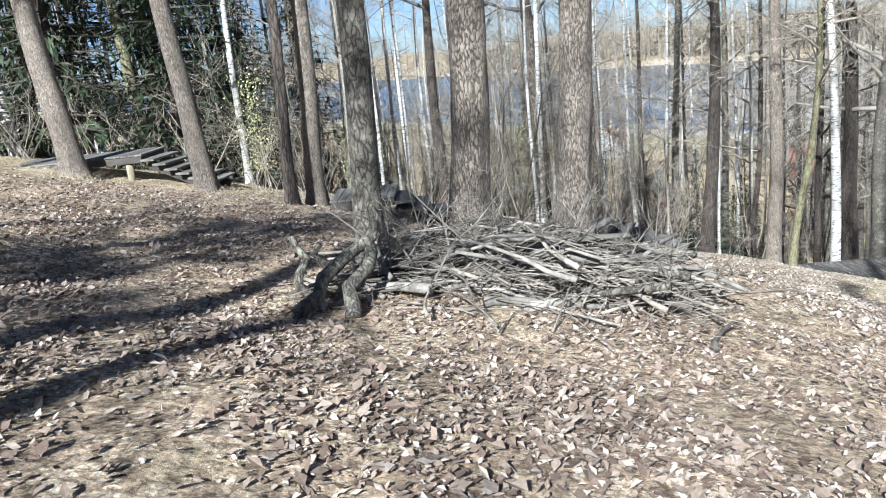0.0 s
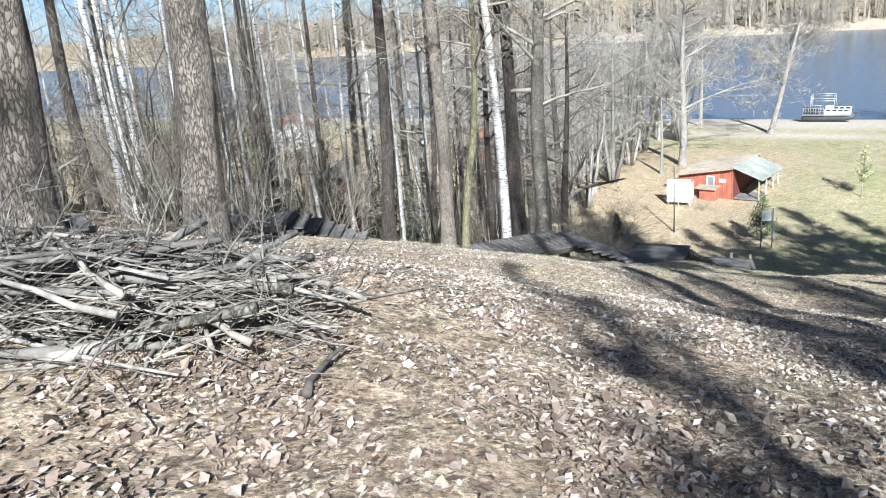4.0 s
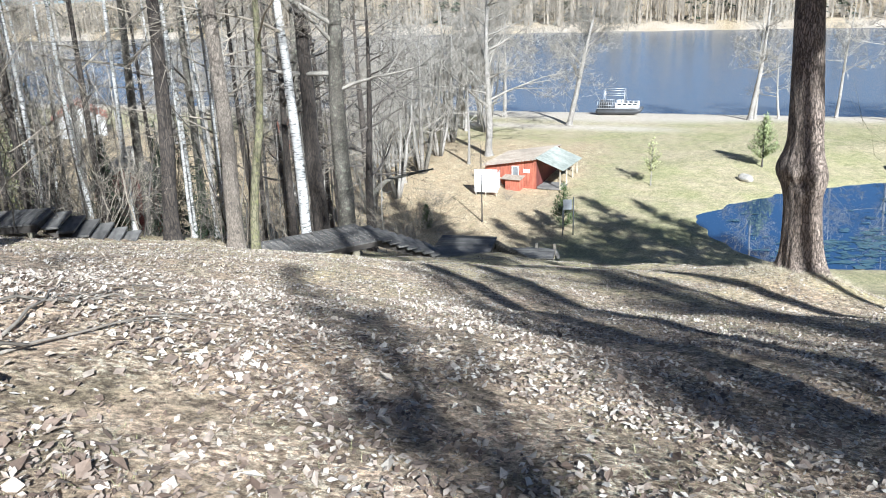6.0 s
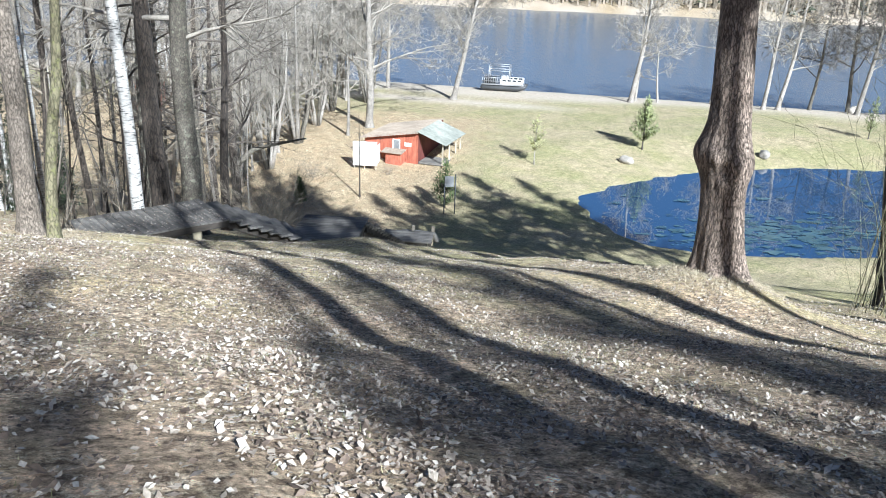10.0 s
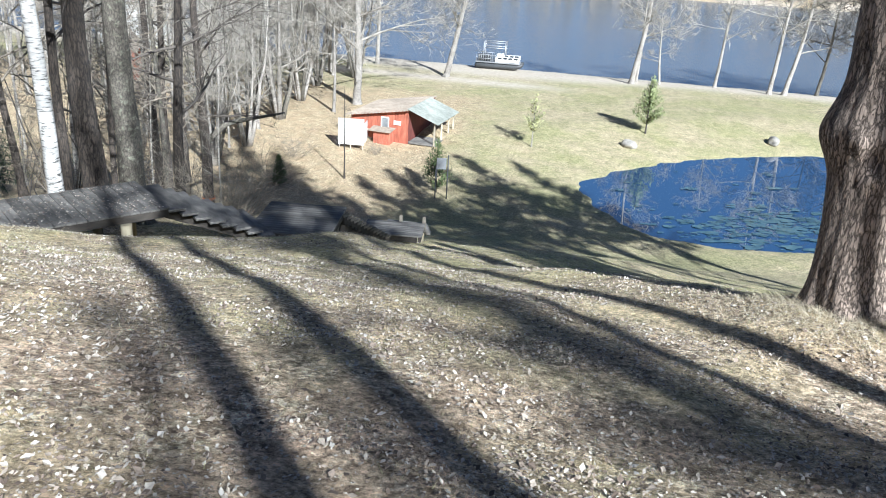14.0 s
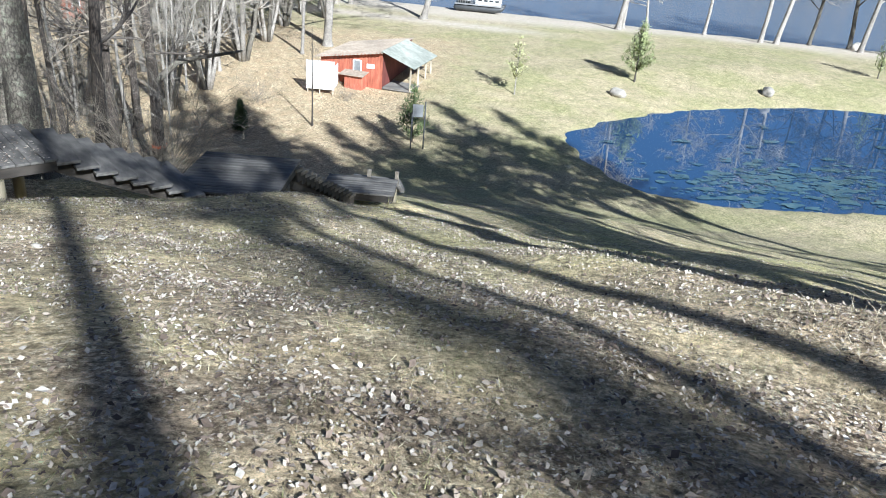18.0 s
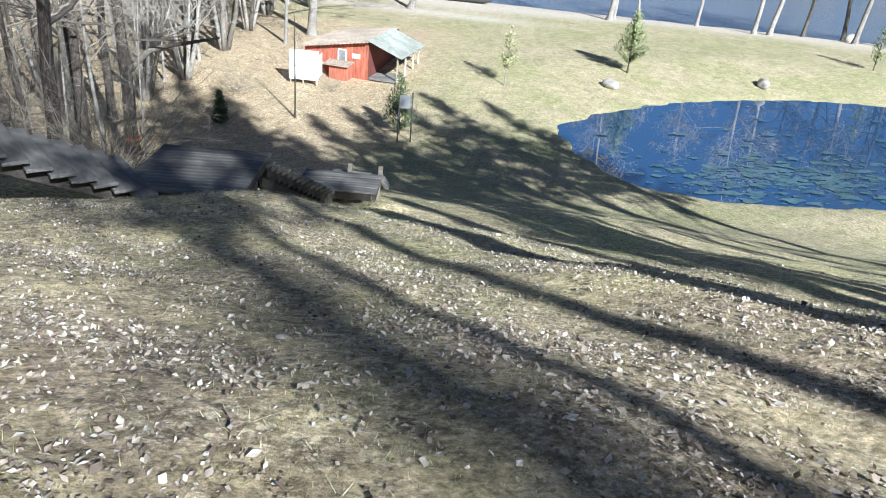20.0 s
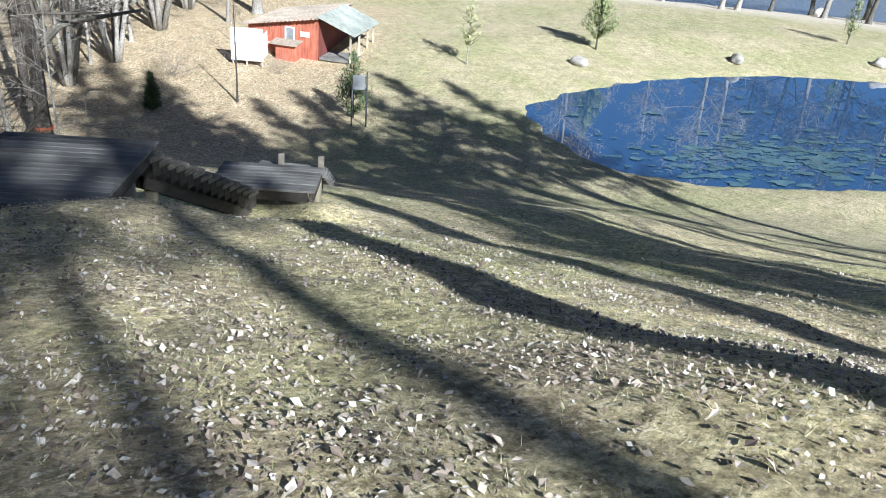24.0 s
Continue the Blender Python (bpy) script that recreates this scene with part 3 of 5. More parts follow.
def needle_tree(at, height, dia, seed, label, needle=M_SPRUCE, bark_m=M_DARK, low=0.08, width=0.2, droop=0.35, dense=1.0, group="", size=0.5, name="spruce", cat="tree", tier=0.33, boughs=5, wide=0.11, lean=(0, 0)):
    """A conifer: whorls of drooping boughs set with many small needle sprays."""
    rng = random.Random(seed)
    root = thing(name, (at[0], at[1], gz(*at)), label, cat, group)
    tm, pts, radii = trunk_mesh(rng, height, dia / 2, lean, 0.04, 1.3, 12, 0.6)
    part("trunk", tm, bark_m, root)
    V, F, BV, BF = [], [], [], []
    z = height * low
    while z < height * 0.99:
        f = z / height
        ln = height * width * (1 - f) ** 0.8 + 0.05 * height * (1 - f) + 0.08
        for k in range(boughs):
            a = rng.uniform(0, 6.283)
            d = Vector((math.cos(a), math.sin(a), 0.25 - droop * 1.2 * (1 - f)))
            d.normalize()
            m = max(3, int(ln / (size * 0.42) * dense * 1.6))
            end = pts[min(len(pts) - 1, int(f * len(pts)))] * 1.0
            end.z = z
            tip = end + d * ln + Vector((0, 0, -0.12 * ln * droop))
            tube(BV, BF, [end, end.lerp(tip, 0.5) + Vector((0, 0, 0.03 * ln)), tip], [0.012 * ln + 0.006, 0.008 * ln + 0.004, 0.003], 3)
            for j in range(m):
                g = (j + rng.random()) / m
                if g < 0.12:
                    continue
                c = end.lerp(tip, g) + Vector((rng.uniform(-1, 1), rng.uniform(-1, 1), rng.uniform(-1.1, 0.35))) * size * 0.3
                s = size * rng.uniform(0.5, 1.1) * (1.1 - 0.4 * g)
                ax = (d + Vector((rng.uniform(-1, 1), rng.uniform(-1, 1), rng.uniform(-0.9, 0.3))) * 0.8).normalized()
                sd = ax.cross(Vector((rng.uniform(-.5, .5), rng.uniform(-.5, .5), 1))).normalized()
                b0 = len(V)
                V.extend([c - ax * s * 0.4, c + sd * s * wide + ax * s * 0.1, c + ax * s * 0.6, c - sd * s * wide + ax * s * 0.05])
                F.append((b0, b0 + 1, b0 + 2, b0 + 3))
                if j % 2:
                    hang = Vector((rng.uniform(-.3, .3), rng.uniform(-.3, .3), -1 if droop > 0 else 0.6)).normalized() * s * 0.8
                    V.extend([c, c + sd * s * 0.10 + hang * 0.4, c + hang, c - sd * s * 0.10 + hang * 0.4])
                    F.append((b0 + 4, b0 + 5, b0 + 6, b0 + 7))
        z += tier * (0.6 + 0.8 * rng.random()) * (0.5 + height / 20)
    tagged(part("branchwork", mesh_from("branchwork", BV, BF), M_TWIG_DARK, root), kind="stuff")
    part("crown", mesh_from("crown", V, F), needle, root, "dense needle sprays")
    return root


# trees close to the track
bare_tree((0.78, 9.25), 19, 0.46, M_PINE, M_TWIG, 11, (0.10, 0), 0.5, 14, label="tall pine with thick grey-brown plated bark behind the brush pile", n=32, step=0.25, furrow=0.015)
bare_tree((2.2, 12.45), 21, 0.54, M_PINE, M_TWIG, 12, (0.10, 0), 0.5, 14, label="tall pine with thick grey-brown plated bark beside the brush pile", n=32, step=0.25, furrow=0.015)
bare_tree((-0.2, 7.9), 15, 0.30, M_ALDER, M_TWIG, 13, (0.06, 0), 0.45, 12, label="dark alder trunk speckled with lichen, leaning beside the brush pile", n=18, step=0.3)
bare_tree((-2.75, 15.8), 18, 0.38, M_PINE, M_TWIG, 14, (0.05, 0), 0.45, 12, label="pine with sunlit and shaded bark on the leafy slope")
bare_tree((-3.0, 14.9), 14, 0.24, M_DARK, M_TWIG_DARK, 15, (0.01, 0), 0.4, 12, label="thin dark trunk leaning beside a pine")
bare_tree((-5.6, 17.2), 19, 0.46, M_PINE, M_TWIG, 16, (-0.03, 0), 0.5, 12, label="leaning pine with pale sunlit bark above the leaves")
bare_tree((-8.9, 17.7), 20, 0.56, M_PINE, M_TWIG, 17, (-0.08, 0), 0.5, 12, label="thick leaning pine beside old wooden steps")
bare_tree((-10.6, 25.1), 16, 0.40, M_MOSSY, M_TWIG, 18, (-0.02, 0), 0.4, 12, label="yellow-green mossy trunk among dark spruces")
bare_tree((-14.0, 23.5), 17, 0.36, M_BIRCH, M_TWIG, 19, (-0.05, 0), 0.5, 12, label="old birch with peeling bark among spruces")
bare_tree((7.9, 27.6), 17, 0.48, M_DARK, M_TWIG_DARK, 20, (0.04, 0.0), 0.45, 14, label="straight black trunk at the edge of the bank")
bare_tree((8.35, 21.9), 17, 0.40, M_PINE, M_TWIG, 21, (0.03, 0), 0.4, 14, label="brown ridged trunk at the brow of the slope", n=18, step=0.3)
bare_tree((8.6, 21.1), 12, 0.22, M_MOSSY, M_TWIG, 22, (0.03, 0.02), 0.35, 12, label="slim mossy crooked trunk beside the wooden landing", bend=0.3, n=16, step=0.3)
bare_tree((11.75, 26.1), 18, 0.34, M_BIRCH, M_TWIG, 23, (-0.045, 0), 0.4, 14, label="white birch with black scars behind the wooden landing", n=18, step=0.3)
bare_tree((13.1, 28.3), 18, 0.58, M_DARK, M_TWIG_DARK, 24, (-0.03, 0), 0.4, 14, label="thick dark trunk behind the wooden landing", n=18, step=0.3)
bare_tree((13.75, 27.6), 18, 0.62, M_ALDER, M_TWIG_PALE, 25, (0.035, 0), 0.3, 20, label="thick grey trunk with pale drooping twigs behind the landing", n=18, step=0.3, droop=0.35)
bare_tree((16.2, 31.1), 11, 0.34, M_DARK, M_TWIG_DARK, 26, (0.02, 0), 0.25, 10, label="crooked dark tree with one long low branch", rise=(-0.1, 0.4))
bare_tree((13.4, 32.2), 15, 0.3, M_DARK, M_TWIG_DARK, 27, (0, 0), 0.3, 12, label="dark trunk in the hollow behind the landing")
bare_tree((2.3, 28.2), 17, 0.58, M_DARK, M_TWIG_DARK, 28, (0.0, 0), 0.4, 14, label="thick dark trunk on the wooded bank")
bare_tree((-1.0, 26.1), 16, 0.36, M_DARK, M_TWIG_DARK, 29, (0.0, 0), 0.4, 12, label="dark trunk above the woodland steps")
bare_tree(BURL, 17, 0.70, M_OAK, M_TWIG, 30, BURL_LEAN, 0.52, 16, label="old trunk with a swollen burl and deeply furrowed bark", n=96, step=0.08, bend=0.03, furrow=0.03,
          bulge=((1.95, 0.30, 0.12), (5.0, 2.2, -0.1)), knots=0.025, flare=1.45,
          lumps=((1.95, 1.3, 0.34, 0.85, 0.36), (1.70, -1.9, 0.26, 0.75, 0.26), (1.68, 2.9, 0.13, 0.26, -0.22), (1.86, 2.55, 0.14, 0.3, 0.22), (1.52, 2.95, 0.12, 0.3, 0.16), (1.75, 3.4, 0.14, 0.25, 0.18), (2.9, 2.6, 0.2, 0.3, 0.07)))
needle_tree((24.8, 12.3), 20, 0.54, 31, "tall dark pine beside thin saplings above the pond", M_NEEDLE, M_DARK, 0.55, 0.20, -0.1, 1.7, size=0.8, boughs=7, name="pine", tier=0.42, group="pines at the top of the slope", lean=(-0.055, 0.13))

# woods behind the start of the walk, whose shade falls on the slope
casters = ((6.4, -3.0, 20, 0.45, 40, 0.5), (7.42, -3.0, 20, 0.45, 41, 0.5), (11.53, -3.0, 21, 0.46, 42, 0.5), (16.8, -1.5, 19, 0.5, 43, 0.38), (-3.5, -6.0, 19, 0.4, 44, 0.38),
           (18.5, -8.0, 20, 0.5, 46, 0.38), (22.5, 0.5, 18, 0.5, 47, 0.38), (27.0, 3.5, 19, 0.6, 48, 0.38), (31.5, 6.5, 20, 0.6, 49, 0.38),
           (34.5, 2.5, 20, 0.6, 53, 0.38), (29.0, -4.0, 20, 0.6, 54, 0.38), (-13.0, 7.0, 18, 0.5, 55, 0.38), (9.0, -5.2, 18, 0.34, 150, 0.42),
           (-5.6, -3.6, 15, 0.26, 153, 0.3), (-2.2, -3.4, 13, 0.22, 155, 0.3), (-4.1, -2.4, 11, 0.2, 157, 0.25), (-6.6, -1.8, 11, 0.2, 158, 0.25), (-3.2, -9.0, 17, 0.3, 159, 0.35), (9.2, -4.6, 15, 0.2, 161, 0.48))
for cx, cy, ch, cd, cs, cf in casters:
    bare_tree((cx, cy), ch, cd, M_DARK, M_TWIG_DARK, cs, (0, 0), cf, 20, label="tall bare tree in the wood at the top of the slope", kids=4, reach=0.30, fine=7)

caster = needle_tree((24.5, 7.0), 18, 0.5, 58, "tall pine with a dense crown above the pond", M_NEEDLE, M_PINE, 0.45, 0.20, -0.1, 1.9, size=0.75, wide=0.14, boughs=7, name="pine", tier=0.42, group="pines at the top of the slope")
high = needle_tree((13.05, -3.0), 20, 0.34, 160, "tall pine with a high dense crown above the slope", M_NEEDLE, M_PINE, 0.53, 0.15, -0.1, 1.7, size=0.75, wide=0.14, boughs=7, name="pine", tier=0.42, group="pines at the top of the slope")
copy_thing(high, Matrix.Translation((9.9, -4.6, gz(9.9, -4.6))) @ Matrix.Rotation(2.0, 4, "Z"))
for x, y, sc in ((27.5, 9.0, 1.1), (30.5, 11.5, 1.1), (33.5, 8.0, 1.22), (37.0, 12.0, 1.2), (29.0, 4.0, 1.1), (18.9, 7.5, 1.5), (20.9, 7.0, 1.45), (23.4, 9.6, 1.3), (20.2, -1.6, 0.9),
                 (39.5, 7.0, 1.22)):
    copy_thing(caster, Matrix.Translation((x, y, gz(x, y))) @ Matrix.Rotation(x, 4, "Z") @ Matrix.Diagonal((sc, sc, sc, 1)))

slender = needle_tree((6.0, -19.7), 18, 0.3, 56, "slender open-crowned pine at the top of the slope", M_NEEDLE, M_PINE, 0.45, 0.15, -0.1, 1.4, size=0.75, name="pine", tier=0.42, boughs=6, group="pines at the top of the slope")
copy_thing(slender, Matrix.Translation((2.4, -18.6, gz(2.4, -18.6))) @ Matrix.Diagonal((0.85, 0.85, 0.85, 1)))
for x, y, sc in ((1.4, -12.5, 0.67), (5.4, -15.5, 0.6), (2.5, -16.9, 0.7)):
    copy_thing(slender, Matrix.Translation((x, y, gz(x, y))) @ Matrix.Rotation(x, 4, "Z") @ Matrix.Diagonal((sc, sc, sc, 1)))
copy_thing(slender, Matrix.Translation((5.4, -23.0, gz(5.4, -23.0))) @ Matrix.Rotation(3.0, 4, "Z"))
copy_thing(slender, Matrix.Translation((2.3, -25.0, gz(2.3, -25.0))) @ Matrix.Rotation(1.0, 4, "Z"))
copy_thing(slender, Matrix.Translation((-7.5, -16.0, gz(-7.5, -16.0))) @ Matrix.Rotation(2.0, 4, "Z"))

# the thick of the wood: a few trees, repeated
stock = [
    bare_tree((-2.5, 36.0), 17, 0.20, M_BIRCH, M_TWIG_PALE, 60, (0.02, 0), 0.45, 11, label="slender white birch in the wood", n=9, step=0.7, reach=0.16, top=2, kids=4),
    bare_tree((5.0, 39.0), 19, 0.24, M_BIRCH, M_TWIG, 61, (-0.04, 0.01), 0.45, 12, label="slender white birch in the wood", n=9, step=0.7, reach=0.16, kids=4),
    bare_tree((-7.0, 40.0), 16, 0.22, M_GREY, M_TWIG, 62, (0.03, 0), 0.3, 14, label="slim grey bare tree in the wood", n=9, step=0.7, reach=0.2, kids=4),
    bare_tree((9.5, 37.0), 15, 0.20, M_DARK, M_TWIG, 63, (-0.03, 0), 0.2, 16, label="slim dark bare tree in the wood", n=9, step=0.7, reach=0.2, kids=4),
    bare_tree((1.0, 46.0), 18, 0.30, M_ALDER, M_TWIG, 64, (0.01, 0), 0.3, 15, label="grey-brown bare tree in the wood", n=9, step=0.7, reach=0.2, kids=4),
    bare_tree((13.0, 42.0), 13, 0.14, M_GREY, M_TWIG_PALE, 65, (0.05, 0), 0.2, 14, label="thin pale bare tree in the wood", n=8, step=0.7, reach=0.22, kids=4),
]
rng = random.Random(5)
spots = [(-2.5, 36), (5, 39), (-7, 40), (9.5, 37), (1, 46), (13, 42), (7.9, 27.6), (2.3, 28.2), (-1, 26.1), (11.85, 27.2), (13.1, 28.3), (13.75, 27.6), (16.2, 31.1), (13.4, 32.2), (-10.6, 25.1), (-14, 23.5)]
count = 0
while count < 112:
    x, y = rng.choice((rng.uniform(-38, 42), rng.uniform(-12, 13))), rng.choice((rng.uniform(23, 84), rng.uniform(26, 52)))
    edge = 13.0 + 0.50 * (y - 27)
    if x > edge or (x > edge - 2 and y < 34) or (x < -8 and y < 26) or min((x - a) ** 2 + (y - b) ** 2 for a, b in spots) < 3.2 or (8 < x < 17 and 43 < y < 52) or 0.766 * x + 0.643 * y > 66:
        continue
    if (y > 52 and rng.random() < 0.35) or (x > 5 and y < 40 and rng.random() < 0.6) or (x > 9 and rng.random() < 0.45):
        continue
    spots.append((x, y))
    k = rng.choice((0, 0, 1, 1, 4, 2, 3, 5, 2))
    sc = rng.uniform(0.75, 1.15)
    copy_thing(stock[k], Matrix.Translation((x, y, gz(x, y))) @ Matrix.Rotation(rng.uniform(0, 6.28), 4, "Z") @ Matrix.Diagonal((sc, sc, sc, 1)))
    count += 1

# dark trunks between the birches
for x, y, sc, k in ((6.8, 34.2, 1.1, 3), (10.9, 32.6, 1.1, 3), (8.7, 36.2, 1.1, 4), (12.6, 34.4, 1.0, 3), (14.9, 34.9, 1.0, 4), (16.4, 38.2, 1.0, 3), (11.4, 38.5, 1.1, 4), (18.6, 43.2, 1.0, 3), (14.4, 39.6, 1.0, 3)):
    copy_thing(stock[k], Matrix.Translation((x, y, gz(x, y))) @ Matrix.Rotation(2 * x, 4, "Z") @ Matrix.Diagonal((sc * 1.2, sc * 1.2, sc, 1)))

# slim white birches behind the brush pile
for x, y, sc in ((-1.4, 20.6, 0.7), (0.2, 24.8, 0.8), (1.9, 21.4, 0.65), (3.4, 26.4, 0.8), (4.6, 28.6, 0.9), (2.9, 33.0, 0.9), (-3.3, 27.5, 0.85), (6.1, 31.5, 0.9), (7.6, 33.2, 0.95), (-0.6, 31.2, 0.9), (9.3, 31.4, 0.8), (1.2, 36.5, 1.0),
                 (10.9, 34.5, 0.9), (-5.2, 30.5, 0.9), (4.0, 35.2, 0.95)):
    copy_thing(stock[0 if sc < 0.88 else 1], Matrix.Translation((x, y, gz(x, y))) @ Matrix.Rotation(3 * x, 4, "Z") @ Matrix.Diagonal((sc * 0.8, sc * 0.8, sc, 1)))


def branch_tree(at, seed):
    """A dark trunk with one long level branch and a band of tape low down."""
    t = bare_tree(at, 17, 0.62, M_DARK, M_TWIG_DARK, seed, (-0.02, 0.0), 0.3, 16, label="dark crooked trunk with a long low branch and orange tape", n=18, step=0.3, bend=0.06, reach=0.3)
    V, F = [], []
    pts = [Vector((0, 0, 3.9)), Vector((0.35, -0.3, 4.35)), Vector((0.9, -0.75, 5.0)), Vector((1.6, -1.3, 5.25)), Vector((2.5, -2.0, 5.5)), Vector((3.3, -2.7, 5.75))]
    tube(V, F, pts, [0.2, 0.17, 0.14, 0.11, 0.08, 0.05], 10)
    part("low_branch", mesh_from("low_branch", V, F, True), M_ALDER, t, "long low branch bent outward")
    V, F = [], []
    for k in range(28):
        a, b = 6.283 * k / 28, 6.283 * (k + 1) / 28
        c = len(V)
        V.extend([(0.36 * math.cos(q), 0.36 * math.sin(q), z) for q, z in ((a, 0.72), (b, 0.72), (b, 0.86), (a, 0.86))])
        F.append((c, c + 1, c + 2, c + 3))
    part("tape", mesh_from("tape", V, F), M_TAPE, t, "orange marking tape")


branch_tree((24.3, 48.6), 200)
for k, (x, y, h, dia) in enumerate(((22.5, 49.6, 17, 0.5), (23.4, 53.3, 18, 0.6), (26.4, 57.2, 18, 0.5), (19.4, 50.5, 17, 0.5))):
    bare_tree((x, y), h, dia, M_DARK, M_TWIG_DARK, 210 + k, (0.03 * (-1) ** k, 0), 0.25, 13, label="dark bare tree at the foot of the wooded bank", n=12, step=0.5, reach=0.24, kids=4)

# large pale trees by the cabin and along the shore
shore_a = bare_tree((83.2, 66.3), 17, 0.62, M_GREY, M_TWIG_PALE, 70, (0.10, -0.03), 0.3, 16, label="pale bare tree leaning on the river bank", n=10, step=0.8, kids=5, group="trees along the shore", reach=0.36, fine=8, wide=2.0)
shore_b = bare_tree((94.4, 55.4), 18, 0.50, M_GREY, M_TWIG_PALE, 71, (0.05, -0.04), 0.35, 16, label="pale bare tree leaning on the river bank", n=10, step=0.8, kids=5, group="trees along the shore", reach=0.34, fine=8, wide=2.0)
big = bare_tree((47.5, 69.5), 20, 0.75, M_GREY, M_TWIG_PALE, 72, (0.01, 0), 0.22, 22, label="large pale bare tree behind the red cabin", n=12, step=0.7, kids=5, top=3, group="trees along the shore", reach=0.42, fine=7, wide=1.6)
shore_c = bare_tree((103.0, 43.5), 18, 0.5, M_ALDER, M_TWIG_DARK, 74, (0.05, -0.03), 0.25, 18, label="grey-brown bare tree leaning on the river bank", n=10, step=0.8, kids=5, group="trees along the shore", reach=0.36, fine=8, wide=2.0)
lean_t = bare_tree((64.5, 77.5), 17, 0.65, M_GREY, M_TWIG_PALE, 73, (0.2, -0.1), 0.3, 18, label="pale bare tree leaning out over the bank", n=12, step=0.7, kids=6, group="trees along the shore", reach=0.42, fine=8, top=3, wide=1.6)
for x, y, sc, rz, which in ((84.8, 66.9, 0.72, 1.2, shore_b), (86.6, 64.9, 0.5, 2.2, shore_a), (92.5, 61.3, 0.8, 0.2, shore_b), (95.8, 54.3, 0.9, 5.9, shore_a), (100.5, 52.8, 0.85, 0.2, shore_c), (101.5, 47.5, 0.95, 0.1, shore_a),
                            (104.0, 39.5, 0.9, 0.0, shore_a), (106.5, 35.5, 1.0, 0.3, shore_c), (109.0, 30.0, 1.0, 0.6, shore_c), (111, 25, 1.0, 0.2, shore_c), (104.5, 50.0, 1.0, 2.0, shore_c), (108.0, 45.5, 1.05, 4.0, shore_c), (112, 18, 0.9, 0.1, shore_a),
                            (33.4, 64.1, 0.62, 2.2, shore_b), (35.8, 65.8, 0.55, 4.0, shore_b), (37.5, 71.5, 0.7, 1.0, shore_b), (31.0, 68.0, 0.6, 2.8, shore_a), (40.5, 76.5, 0.8, 2.0, shore_b), (45.0, 82.0, 0.8, 3.0, shore_a),
                            (52.0, 84.5, 0.75, 5.0, shore_b), (36.0, 84.0, 0.8, 0.7, shore_a), (57.0, 86.0, 0.7, 2.0, shore_b), (43.8, 67.5, 0.6, 1.5, shore_b), (28.0, 76.0, 0.8, 2.5, shore_b), (26.0, 90.0, 0.9, 0.5, shore_a),
                            (10.0, 95.0, 0.9, 1.5, shore_b), (-8.0, 100.0, 0.9, 2.5, shore_a), (-25.0, 105.0, 0.9, 0.9, shore_b), (48.0, 90.0, 0.8, 0.9, shore_b)):
    copy_thing(which, Matrix.Translation((x, y, gz(x, y) - 0.05)) @ Matrix.Rotation(rz, 4, "Z") @ Matrix.Diagonal((sc, sc, sc, 1)))

# the grove at the foot of the bank and round the cabin
r = random.Random(14)
made = 0
while made < 12:
    y = r.uniform(40, 72)
    x = 13.0 + 0.50 * (y - 27) + r.uniform(-7, 1.5)
    if min((x - a) ** 2 + (y - b) ** 2 for a, b in spots) < 3.5:
        continue
    spots.append((x, y))
    sc = r.uniform(0.6, 1.0)
    copy_thing(r.choice((stock[3], stock[4], stock[2], stock[5])), Matrix.Translation((x, y, gz(x, y) - 0.05)) @ Matrix.Rotation(r.uniform(0, 6), 4, "Z") @ Matrix.Diagonal((sc, sc, sc, 1)))
    made += 1
made = 0
while made < 48:
    s_, q_ = r.uniform(70, 106), r.uniform(20, 62)
    x, y = sq(s_, q_)
    if (x - 45) ** 2 + (y - 60) ** 2 < 70 or q_ < 22 + 0.1 * (s_ - 70) or (x - 74) ** 2 + (y - 80) ** 2 < 60 or (x > 40 and y < 62):
        continue
    sc = r.uniform(0.5, 0.9)
    copy_thing(r.choice((shore_a, shore_b)), Matrix.Translation((x, y, gz(x, y) - 0.05)) @ Matrix.Rotation(r.uniform(0, 6), 4, "Z") @ Matrix.Diagonal((sc, sc, sc, 1)))
    made += 1

# dark conifers of the wood and young evergreens on the meadow
sp = needle_tree((-12.3, 23.8), 15, 0.35, 80, "dark drooping spruce in the wood", group="spruces of the wood", width=0.17, size=0.75, dense=1.2, wide=0.13)
for x, y, sc in ((-9.0, 29.0, 0.9), (-6.6, 24.0, 0.5), (-16.0, 28.0, 1.1), (-18.5, 24.0, 1.0), (-21.0, 30.0, 1.1), (-12.5, 33.0, 1.1), (-5.0, 33.5, 0.45), (5.5, 47.0, 0.5), (12.2, 36.5, 0.22), (-25.0, 36.0, 1.1), (-15.0, 21.5, 0.8), (-17.5, 34.0, 1.0), (-8.0, 36.0, 0.8), (-19.0, 19.5, 0.9), (-8.6, 23.2, 0.8), (-10.8, 27.2, 1.1), (8.8, 33.0, 0.3), (10.2, 35.5, 0.36), (7.2, 36.0, 0.3), (12.6, 39.5, 0.34), (4.6, 41.5, 0.4), (9.8, 31.2, 0.2)):
    copy_thing(sp, Matrix.Translation((x, y, gz(x, y))) @ Matrix.Rotation(x * 1.7, 4, "Z") @ Matrix.Diagonal((sc, sc, sc, 1)))
needle_tree((64.7, 49.9), 5.0, 0.14, 81, "young bushy pine on the meadow by the pond", M_YOUNG, M_TWIG_DARK, 0.15, 0.34, -0.5, 2.6, size=0.5, name="young_pine", tier=0.34, group="young trees on the meadow")
